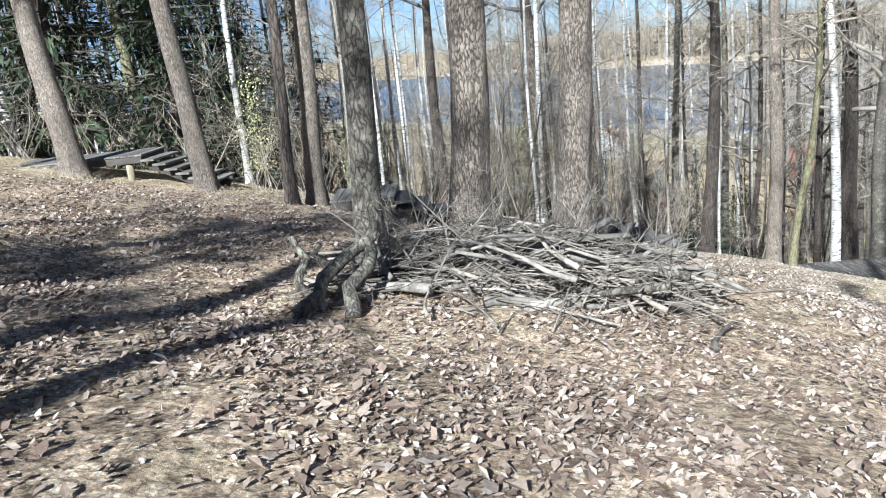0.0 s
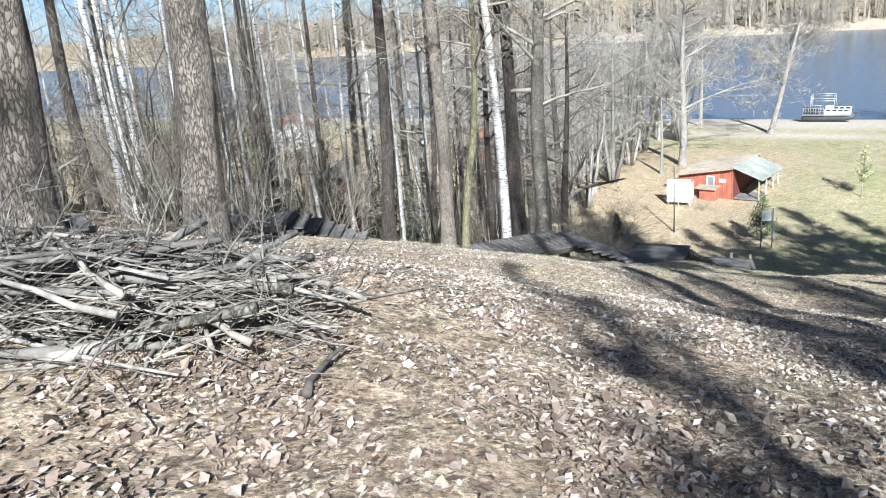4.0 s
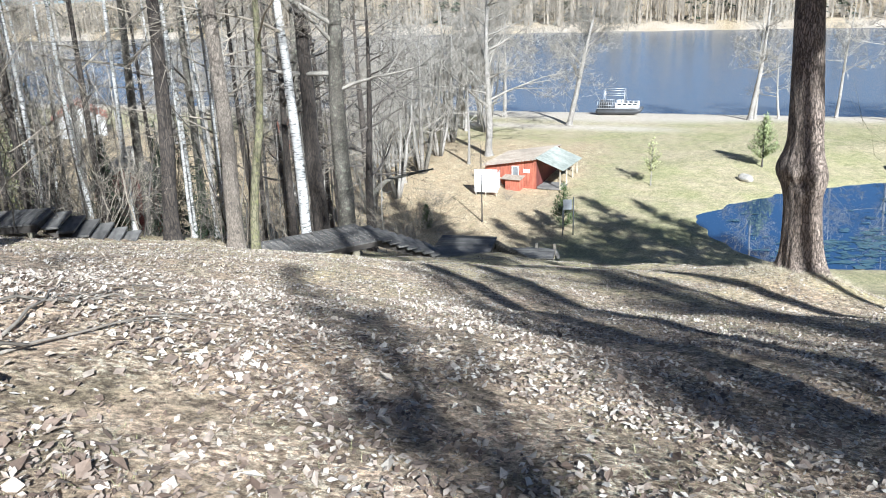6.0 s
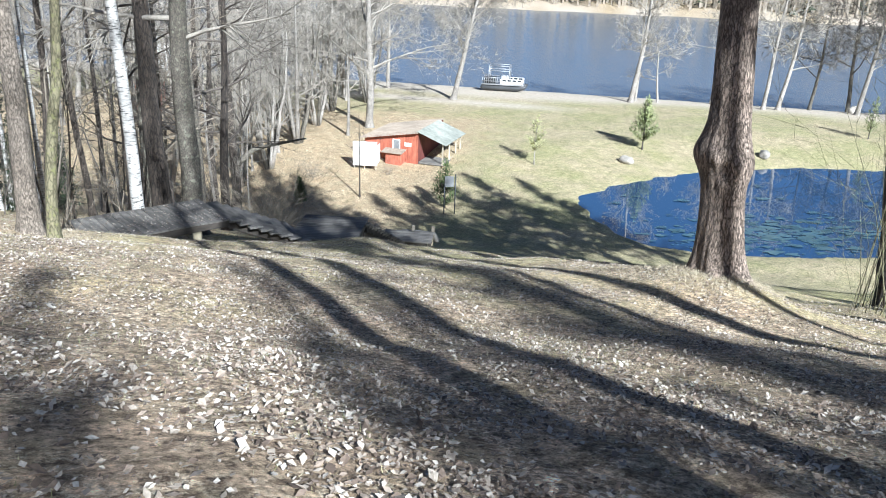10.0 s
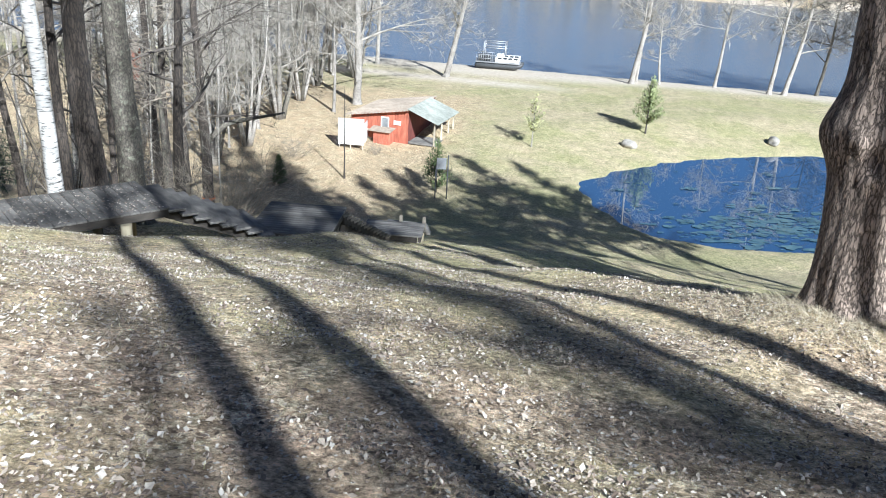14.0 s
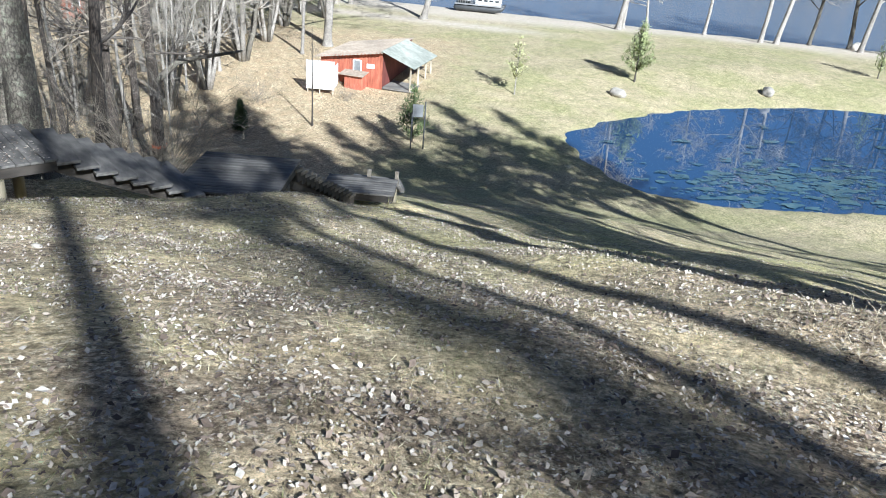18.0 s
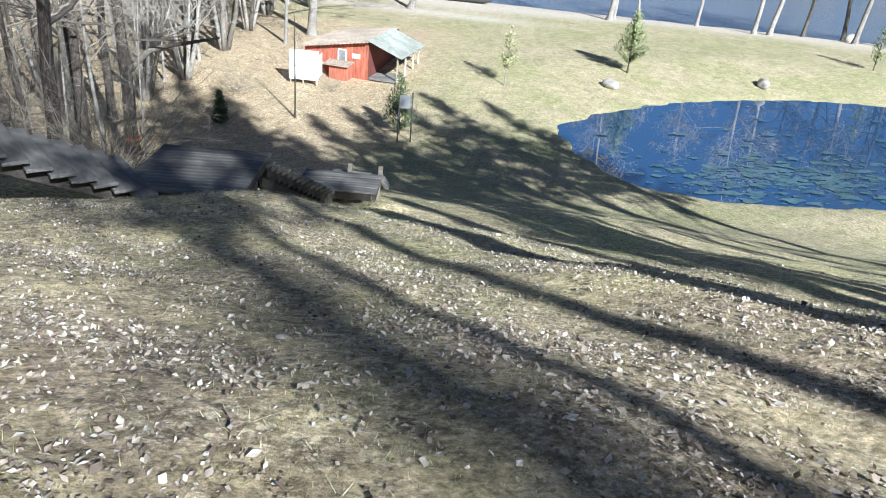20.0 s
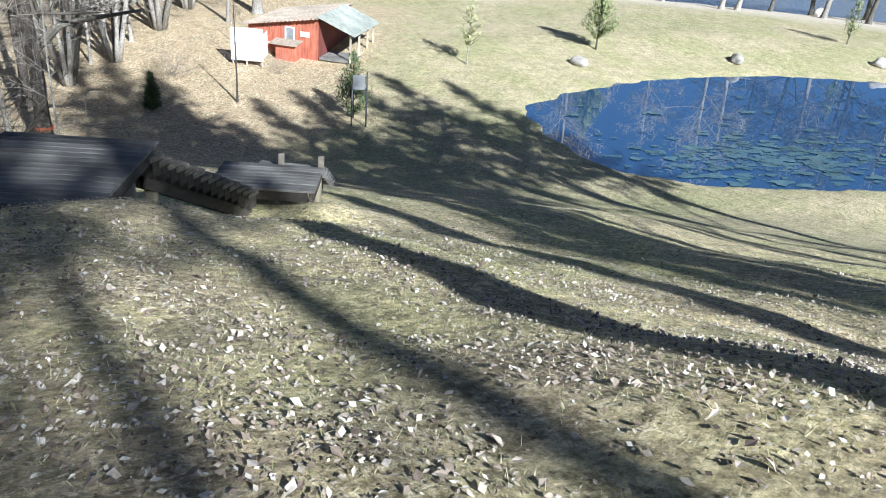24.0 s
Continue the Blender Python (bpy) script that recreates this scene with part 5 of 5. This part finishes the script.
house("house", oblong((14.0, 112.0), (15.5, 111.8), gz(14, 112)), 6.0, 6.0, 2.4, 1.8, M_WHITE, M_RED, "small pale house with a red roof by the river", ((-1.2, 1.3, 0.9, 1.0),))


# ---- sign, shrubs, saplings ----
def sign_post():
    x, y = 38.7, 46.6
    t = thing("sign_post", oblong((x, y), (x + 0.8, y - 0.6), gz(x, y)), "grey notice panel on two thin dark poles in the grass", "sign")
    for dx, h in ((0.0, 2.2), (0.75, 2.9)):
        part("pole", cyl(0.045, h + 0.4, (dx, 0, h / 2 - 0.2), 10), M_BLACK, t)
    part("panel", box(0.62, 0.04, 0.75, (0.32, -0.06, 2.35)), M_GREYMETAL, t, "grey panel")


sign_post()


def shrub(at, stems, height, spread, seed, mat, label, name="shrub", group="bare shrubs", rad=0.012, wide=0.5):
    r = random.Random(seed)
    t = thing(name, (at[0], at[1], gz(*at)), label, "shrub", group)
    for k in range(stems):
        V, F = [], []
        a = r.uniform(0, 6.283)
        d = Vector((math.cos(a) * spread, math.sin(a) * spread, 1.0 * r.uniform(0.5, 1.2)))
        p = Vector((r.gauss(0, 0.25), r.gauss(0, 0.25), -0.05))
        limb(V, F, r, p, d, height * r.uniform(0.5, 1.1), rad * r.uniform(0.6, 1.4), 1, 2, 0.0, 4, 0.6, 4, 5, wide)
        tagged(part("stem", mesh_from("stem", V, F, True), mat, t), kind="stuff")
    return t


def up(x, y, sc, rz=0.0):
    return Matrix.Translation((x, y, gz(x, y))) @ Matrix.Rotation(rz, 4, "Z") @ Matrix.Diagonal((sc, sc, sc, 1))


def multi_stem(at, stems, height, seed, label):
    """Several curved trunks that part from one root, with bare crowns."""
    r = random.Random(seed)
    t = thing("clump_tree", (at[0], at[1], gz(*at)), label, "tree", "trees of the grove")
    V, F = [], []
    for k in range(stems):
        a = 6.283 * (k + r.uniform(-0.3, 0.3)) / stems
        h = height * r.uniform(0.75, 1.1)
        pts = [Vector((math.cos(a), math.sin(a), 0)) * (0.25 + 0.16 * h * math.sin(1.5 * f) * r.uniform(0.9, 1.1)) + Vector((0, 0, h * f - 0.2)) for f in (i / 9 for i in range(10))]
        radii = [(0.11 + 0.008 * h) * (1 - 0.85 * i / 9) for i in range(10)]
        TV, TF = [], []
        tube(TV, TF, pts, radii, 9)
        part("trunk", mesh_from("trunk", TV, TF, True), M_GREY if k % 3 else M_ALDER, t)
        for j in range(9):
            i = r.randint(3, 9)
            b = r.uniform(0, 6.283)
            limb(V, F, r, pts[i], Vector((math.cos(b), math.sin(b), r.uniform(0.3, 1.1))), h * r.uniform(0.12, 0.26), radii[i] * 0.5, 0, 2, 0.0, 4, 0.8, 4, 6, 1.6)
    part("crown", mesh_from("crown", V, F, True), M_TWIG_PALE, t, "bare spring branches")
    return t


grove = multi_stem((38.6, 67.6), 7, 13, 300, "clump of curved grey trunks spreading from one root")
for x, y, sc, rz in ((33.2, 62.4, 0.8, 1.0), (43.5, 72.8, 0.9, 2.2), (29.5, 60.0, 0.75, 3.1), (35.5, 73.0, 1.0, 4.0), (48.5, 78.5, 0.9, 5.0), (54.5, 80.5, 0.8, 0.4), (24.5, 61.5, 0.8, 1.7)):
    copy_thing(grove, up(x, y, sc, rz))


def thicket(at, seed, height, label):
    """Thin upright stems with a haze of short side twigs."""
    r = random.Random(seed)
    t = thing("twig_thicket", (at[0], at[1], gz(*at)), label, "shrub", "thickets of the wood")
    for k in range(7):
        V, F = [], []
        a, d = r.uniform(0, 6.283), r.uniform(0, 0.9)
        h = height * r.uniform(0.55, 1.1)
        ln = Vector((r.gauss(0, 0.14), r.gauss(0, 0.14), 1))
        base = Vector((math.cos(a) * d, math.sin(a) * d, -0.1))
        pts = [base + ln * (h * i / 5) + Vector((r.gauss(0, 0.05), r.gauss(0, 0.05), 0)) * i for i in range(6)]
        tube(V, F, pts, [(0.012 + 0.0035 * h) * (1 - 0.16 * i) for i in range(6)], 4)
        for j in range(15):
            f = r.uniform(0.15, 1.0) * 4.99
            p = pts[int(f)].lerp(pts[int(f) + 1], f % 1)
            b = r.uniform(0, 6.283)
            limb(V, F, r, p, Vector((math.cos(b), math.sin(b), r.uniform(-0.1, 0.9))), h * r.uniform(0.1, 0.24), 0.008, 1, 2, 0.0, 3, 0.9, 3, 4, 0.7)
        tagged(part("stem", mesh_from("stem", V, F), M_TWIG if k % 2 else M_TWIG_DARK, t), kind="stuff")
    return t


thick = thicket((4.6, 25.2), 310, 3.6, "thicket of thin bare stems and twigs under the trees")
tall = thicket((6.8, 30.6), 311, 6.5, "tall thicket of slim bare saplings under the trees")
rt = random.Random(77)
for k in range(64):
    x, y = rt.uniform(-13, 15), rt.uniform(19.5, 50)
    if x > 5.2 + 0.42 * (y - 22) or (x < -3 and y < 22.5) or (x > 3.5 and y < 24.8):
        continue
    copy_thing(thick if k % 2 else tall, up(x, y, rt.uniform(0.7, 1.3), rt.uniform(0, 6)))
for x, y, sc in ((9.4, 28.4, 0.9), (10.6, 29.4, 1.0), (12.2, 30.6, 0.9), (14.6, 29.6, 0.8), (15.4, 30.9, 0.8), (13.9, 33.6, 1.0), (17.6, 34.0, 0.9)):
    copy_thing(tall if sc > 0.9 else thick, up(x, y, sc, 2 * x))

def bud_bush(at, seed, height, label):
    """Slim stems set with small yellow-green leaves."""
    r = random.Random(seed)
    t = shrub(at, 9, height, 0.3, seed, M_TWIG, label, "budding_bush", "budding bushes", 0.014)
    V, F = [], []
    for k in range(900):
        f = r.uniform(0.15, 1.0)
        a, d = r.uniform(0, 6.283), abs(r.gauss(0, 0.45)) * height * 0.3
        p = Vector((math.cos(a) * d, math.sin(a) * d, height * f * r.uniform(0.8, 1.05)))
        u = Vector((r.uniform(-1, 1), r.uniform(-1, 1), r.uniform(-0.4, 1))).normalized() * r.uniform(0.03, 0.07)
        w = u.orthogonal() * 0.5
        c = len(V)
        V.extend([p, p + u * 0.5 + w, p + u, p + u * 0.5 - w])
        F.append((c, c + 1, c + 2, c + 3))
    tagged(part("leaves", mesh_from("leaves", V, F), M_BUD, t, "yellow-green opening leaves"), kind="stuff")
    return t


spring = bud_bush((1.7, 25.8), 320, 3.6, "bush with yellow-green opening leaves in the wood")
for x, y, sc in ((-5.8, 21.8, 0.9), (0.1, 29.5, 1.1), (3.9, 31.5, 1.0), (-3.6, 24.5, 0.8), (14.8, 47.0, 0.8)):
    copy_thing(spring, up(x, y, sc, 3 * x))

bush = shrub((15.9, 26.9), 34, 2.2, 0.75, 1, M_TWIG, "dense bare shrub of thin pale stems below the landing")
copy_thing(bush, up(16.4, 28.2, 0.9, 2.0))
copy_thing(bush, up(34.9, 58.5, 0.9, 1.0))
copy_thing(bush, up(40.8, 56.6, 0.55, 3.0))
copy_thing(bush, up(17.6, 30.2, 0.7, 5.0))
thin = shrub((20.6, 11.0), 10, 4.6, 0.14, 2, M_MOSSY, "clump of thin upright saplings above the pond", "sapling_clump", rad=0.011, wide=0.22)
copy_thing(thin, up(21.6, 11.6, 0.7, 2.1))
brush = shrub((5.5, 26.0), 14, 2.8, 0.5, 3, M_TWIG, "tangled bare undergrowth in the wood", "undergrowth", "undergrowth of the wood", rad=0.014)
for k in range(28):
    x, y = rng.uniform(-16, 9), rng.uniform(23.5, 46)
    if x > 6.0 + 0.25 * (y - 27):
        continue
    copy_thing(brush, up(x, y, rng.uniform(0.7, 1.5), rng.uniform(0, 6)))
for x, y, sc in ((-4.6, 18.6, 0.7), (-7.3, 20.6, 1.0), (-12.0, 20.5, 0.9), (-10.0, 21.5, 1.0), (-4.0, 21.0, 0.8), (-1.0, 19.5, 0.8), (1.5, 17.5, 0.7), (3.0, 20.5, 0.7), (0.2, 22.3, 0.9), (5.6, 24.6, 0.8), (9.6, 24.6, 0.5)):
    copy_thing(brush, up(x, y, sc, x))
slim = bare_tree((35.8, 53.0), 6.5, 0.12, M_DARK, M_TWIG_DARK, 90, (0.02, 0), 0.3, 12, label="slim dark young tree in front of the white board", n=8, step=0.5, kids=3, reach=0.3)
sap = bare_tree((4.2, 31.0), 9, 0.10, M_DARK, M_TWIG, 91, (0.04, 0), 0.12, 18, label="thin dark sapling in the wood", n=7, step=0.6, kids=4, reach=0.26)
for k in range(38):
    x, y = rng.uniform(-14, 10), rng.uniform(22, 52)
    if x > 6.0 + 0.3 * (y - 27) or (x > 6.5 and y < 24):
        continue
    copy_thing(sap, up(x, y, rng.uniform(0.7, 1.4), rng.uniform(0, 6)))

# weed on the pond
r = random.Random(21)
V, F = [], []
for k in range(640):
    if k < 520:
        u, v = r.gauss(33.0, 4.6), r.gauss(54.6, 1.7)
    else:
        u, v = r.uniform(22, 50), r.choice((r.gauss(52.5, 1.0), r.gauss(62, 3.5), r.gauss(57.0, 1.5)))
    x, y = 0.866 * u + 0.5 * v, -0.5 * u + 0.866 * v
    if pond_inside(x, y) > 0.93:
        continue
    c, nn = len(V), 11
    sx = r.choice((0.04, 0.06, 0.1, 0.16, 0.26, 0.38)) * r.uniform(0.6, 1.2)
    ph = r.uniform(0, 6)
    for j in range(nn):
        a = 6.283 * j / nn
        rr = sx * (1 + 0.25 * math.sin(3 * a + ph) + 0.18 * math.sin(7 * a + 2 * ph) + r.uniform(-0.12, 0.12))
        du, dv = rr * math.cos(a) * 1.5, rr * math.sin(a) * 0.8
        V.append((x + 0.866 * du + 0.5 * dv, y - 0.5 * du + 0.866 * dv, POND_Z + 0.006 + k * 0.0001))
    F.append(tuple(range(c, c + nn)))
me = mesh_from("pond_weed", V, F)
me.materials.append(M_ALGAE)
tagged(new("pond_weed", me), "pale green patches of floating weed on the pond", "pond weed", kind="stuff")

# ---- leaves and grass on the slope ----
g = np.random.default_rng(4)
# ground about seven metres ahead of the camera along its path
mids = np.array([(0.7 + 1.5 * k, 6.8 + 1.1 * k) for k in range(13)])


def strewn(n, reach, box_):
    """Places on the slope, thickest along the ground ahead of the camera."""
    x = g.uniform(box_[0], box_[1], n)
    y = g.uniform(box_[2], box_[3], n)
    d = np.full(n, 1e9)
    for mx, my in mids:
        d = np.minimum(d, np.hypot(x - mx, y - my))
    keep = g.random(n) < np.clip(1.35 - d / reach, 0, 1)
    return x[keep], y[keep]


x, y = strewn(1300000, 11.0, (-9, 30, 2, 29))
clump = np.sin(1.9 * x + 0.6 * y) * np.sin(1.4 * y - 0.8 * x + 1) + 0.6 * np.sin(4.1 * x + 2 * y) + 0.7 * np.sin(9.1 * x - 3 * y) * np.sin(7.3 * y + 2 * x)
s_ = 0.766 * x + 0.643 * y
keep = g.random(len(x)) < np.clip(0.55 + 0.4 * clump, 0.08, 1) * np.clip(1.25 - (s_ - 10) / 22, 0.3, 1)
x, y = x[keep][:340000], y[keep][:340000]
n = len(x)
z = ground_z(x, y)
ln = np.clip(g.lognormal(-4.2, 0.42, n), 0.007, 0.04) * np.clip(1.3 - (0.766 * x + 0.643 * y - 6) / 18, 0.8, 1.3)
wd = ln * g.uniform(0.4, 0.8, n)
a, tilt, rollv = g.uniform(0, 6.283, n), g.normal(0, 0.32, n), g.normal(0, 0.35, n)
ca, sa_ = np.cos(a), np.sin(a)
ax = np.stack([ca * np.cos(tilt), sa_ * np.cos(tilt), np.sin(tilt)], 1)
sd = np.stack([-sa_ * np.cos(rollv), ca * np.cos(rollv), np.sin(rollv)], 1)
nz = np.cross(ax, sd)
c = np.stack([x, y, z + 0.006 + np.abs(np.sin(tilt)) * ln * 0.7 + g.uniform(0, 0.012, n)], 1)
curl = g.uniform(-0.25, 0.6, n)[:, None] * wd[:, None]
L_, W_ = ln[:, None], wd[:, None]
mid = g.uniform(-0.25, 0.3, n)[:, None]
six = np.stack([c - ax * L_, c + ax * L_ * mid + sd * W_ + nz * curl, c + ax * L_ + nz * curl * 0.6, c + ax * L_ * (mid * 0.6) - sd * W_ + nz * curl], 1).reshape(-1, 3)
brown = (0.766 * x + 0.643 * y + g.normal(0, 1.2, n)) < 7.5
for some, mat, label in ((brown, M_BROWNLEAF, "dry curled brown leaves under the pines"), (~brown, M_LEAF, "pale and brown fallen leaves on the grassy slope")):
    pts = six.reshape(-1, 4, 3)[some].reshape(-1, 3)
    k = np.arange(len(pts) // 4)[:, None] * 4
    me = bpy.data.meshes.new("fallen_leaves")
    me.from_pydata(pts.tolist(), [], np.concatenate([k + [0, 1, 2], k + [0, 2, 3]], 0).tolist())
    me.materials.append(mat)
    tagged(new("fallen_leaves", me), label, "leaves", kind="stuff")

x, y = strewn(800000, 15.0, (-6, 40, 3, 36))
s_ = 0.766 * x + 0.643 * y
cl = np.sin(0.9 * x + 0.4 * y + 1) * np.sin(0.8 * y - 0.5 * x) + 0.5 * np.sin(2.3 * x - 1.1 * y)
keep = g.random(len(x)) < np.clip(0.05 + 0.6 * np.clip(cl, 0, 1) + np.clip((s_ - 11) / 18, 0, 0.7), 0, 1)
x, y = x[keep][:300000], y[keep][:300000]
n = len(x)
z = ground_z(x, y)
h, w = g.uniform(0.012, 0.05, n), g.uniform(0.0012, 0.0028, n)
a = g.uniform(0, 6.283, n)
lean = g.normal(0, 0.8, (n, 2)) * h[:, None]
c = np.stack([x, y, z - 0.005], 1)
sd = np.stack([np.cos(a) * w, np.sin(a) * w, np.zeros(n)], 1)
tip = c + np.concatenate([lean, h[:, None]], 1)
tri = np.stack([c - sd, c + sd, tip], 1).reshape(-1, 3)
me = bpy.data.meshes.new("grass")
me.from_pydata(tri.tolist(), [], np.arange(3 * n).reshape(-1, 3).tolist())
me.materials.append(M_GRASS)
tagged(new("grass", me), "thin yellow-green spring grass growing through the leaves", "grass", kind="stuff")

# straw round the old trunk and along the edge of the wood
def straw(centre, rad, n, hi, label, inner=0.35):
    a = g.uniform(0, 6.283, n)
    d = inner + np.abs(g.normal(0, 1, n)) * rad
    x, y = centre[0] + d * np.cos(a), centre[1] + d * np.sin(a)
    h, w, b = g.uniform(0.05, hi, n), g.uniform(0.002, 0.004, n), g.uniform(0, 6.283, n)
    c = np.stack([x, y, ground_z(x, y) - 0.004], 1)
    sd = np.stack([np.cos(b) * w, np.sin(b) * w, np.zeros(n)], 1)
    tip = c + np.concatenate([g.normal(0, 0.9, (n, 2)) * h[:, None], h[:, None] * 0.6], 1)
    me = bpy.data.meshes.new("dry_grass")
    me.from_pydata(np.stack([c - sd, c + sd, tip], 1).reshape(-1, 3).tolist(), [], np.arange(3 * n).reshape(-1, 3).tolist())
    me.materials.append(M_STRAW)
    tagged(new("dry_grass", me), label, "grass", kind="stuff")


straw(BURL, 0.5, 7000, 0.16, "pale dry straw heaped round the old trunk")
straw((-9.2, 17.2), 0.6, 1500, 0.4, "pale dry grass at the foot of a leaning pine", 0.3)
straw((-5.7, 17.0), 0.4, 900, 0.3, "pale dry grass round a pine", 0.25)
straw((9.0, 21.4), 0.7, 2200, 0.14, "short grass round the trunks beside the landing", 0.2)


# ---- branches and stones lying on the slope ----
def fallen(at, length, rad, ang, seed, mat, label, forks=3):
    r = random.Random(seed)
    t = thing("fallen_branch", (at[0], at[1], gz(*at)), label, "branch", "branches lying on the slope")
    z0 = gz(*at)

    def run(p, a, ln, rd, n):
        V, F, pts = [], [], [p]
        q = p.copy()
        for i in range(n):
            a += r.uniform(-0.28, 0.28)
            q = q + Vector((math.cos(a), math.sin(a), 0)) * ln / n
            q.z = gz(at[0] + q.x, at[1] + q.y) - z0 + rd * 0.8 + r.uniform(0, 0.04)
            pts.append(q.copy())
        tube(V, F, pts, [rd * (1 - 0.7 * i / n) for i in range(n + 1)], 7)
        return mesh_from("stem", V, F, True), pts

    me, pts = run(Vector((0, 0, rad)), ang, length, rad, 7)
    part("stem", me, mat, t)
    for k in range(forks):
        j = r.randint(2, 6)
        me, _ = run(pts[j], ang + r.choice((-1, 1)) * r.uniform(0.4, 0.9), length * r.uniform(0.2, 0.4), rad * 0.5, 4)
        part("fork", me, mat, t)


fallen((2.25, 7.9), 1.15, 0.06, -0.5, 1, M_GREY, "thick pale barked limb lying by the brush pile", 1)
fallen((2.35, 7.3), 0.95, 0.045, 0.15, 2, M_GREY, "pale limb lying by the brush pile", 2)
for k, (x, y, ln, rd, a) in enumerate(((3.35, 7.8, 1.7, 0.012, 0.9), (3.3, 7.5, 2.0, 0.010, 0.85), (3.2, 8.3, 1.2, 0.012, 0.5), (3.9, 8.6, 1.2, 0.008, 0.2), (4.3, 9.6, 0.8, 0.007, 1.4), (2.9, 8.6, 1.3, 0.010, 1.1), (-2.6, 7.2, 0.9, 0.008, 0.4), (-4.0, 9.0, 0.7, 0.007, 2.0), (13.0, 17.8, 0.6, 0.006, 1.0), (16.9, 19.2, 0.5, 0.005, 2.2))):
    fallen((x, y), ln, rd, a, 20 + k, M_STICK, "thin dry branch lying on the fallen leaves")


def stone(at, size, seed):
    ob = boulder(at, size, seed, "small pale stone lying in the leaves")
    ob.name = "stone"
    tagged(ob, "small pale stone lying in the leaves", "stone", "stones on the slope")
    ob.location.z = gz(*at) + size[2] * 0.2


for k, (x, y) in enumerate(((18.5, 24.05), (18.9, 24.3), (18.15, 23.9), (19.3, 24.5), (11.6, 18.2), (12.3, 18.8), (13.2, 16.0))):
    stone((x, y), (0.035 + 0.012 * (k % 3), 0.03 + 0.01 * (k % 2), 0.028), 40 + k)

# leaves on the upper landing
n = 900
u, v = g.uniform(0.05, 3.3, n), g.uniform(0.05, 2.0, n)
V, F = [], []
for i in range(n):
    c, a, s0 = len(V), g.uniform(0, 6.283), g.uniform(0.012, 0.03)
    p = Vector((9.9 + u[i], 23.85 + v[i], -6.492 + g.uniform(0, 0.008)))
    ax, sd = Vector((math.cos(a), math.sin(a), g.normal(0, 0.15))) * s0, Vector((-math.sin(a), math.cos(a), g.normal(0, 0.2))) * s0 * 0.6
    V.extend([p - ax, p + sd, p + ax, p - sd])
    F.append((c, c + 1, c + 2, c + 3))
me = mesh_from("leaves_on_planks", V, F)
me.materials.append(M_LEAF)
tagged(new("leaves_on_planks", me), "dry leaves scattered over the weathered landing planks", "leaves", kind="stuff")

# ---- woods on the far bank ----
r = random.Random(33)
V, F, NV, NF = [], [], [], []
for k in range(1500):
    s_, q_ = 318 + abs(r.gauss(0, 1)) * 22, r.uniform(-260, 420)
    x, y = sq(s_, q_)
    z = gz(x, y)
    ht = r.uniform(10, 26)
    if r.random() < 0.10:
        for j in range(26):
            f = r.random() ** 0.7
            a = r.uniform(0, 6.283)
            rad = (1 - f) * ht * 0.17 + 0.2
            c = len(NV)
            p = Vector((x, y, z + ht * f))
            o = Vector((math.cos(a), math.sin(a), -0.35)) * rad * 1.3
            wv = Vector((-math.sin(a), math.cos(a), 0)) * rad * 0.5
            NV.extend([p, p + o + wv, p + o - wv])
            NF.append((c, c + 1, c + 2))
        continue
    c = len(V)
    w = 0.12 + ht * 0.008
    V.extend([(x - w, y + w, z - 0.3), (x + w, y - w, z - 0.3), (x, y, z + ht)])
    F.append((c, c + 1, c + 2))
    for j in range(46):
        f = r.uniform(0.08, 1.0)
        a = r.uniform(0, 6.283)
        ln = ht * 0.34 * (1.15 - f) * r.uniform(0.4, 1.1)
        p = Vector((x, y, z + ht * f)) + Vector((r.gauss(0, 1), r.gauss(0, 1), 0)) * ht * 0.09 * (1.2 - f)
        e = p + Vector((math.cos(a), math.sin(a), r.uniform(0.2, 1.3))) * ln
        wv = Vector((-math.sin(a), math.cos(a), 0.2)) * r.uniform(0.05, 0.12)
        c = len(V)
        V.extend([p - wv, p + wv, e])
        F.append((c, c + 1, c + 2))
me = mesh_from("far_woods", V, F)
me.materials.append(M_TWIG)
tagged(new("far_woods", me), "grey-brown bare woods along the far river bank", "woods", kind="stuff")
me = mesh_from("far_conifers", NV, NF)
me.materials.append(M_SPRUCE)
tagged(new("far_conifers", me), "dark conifers among the bare woods across the river", "woods", kind="stuff")
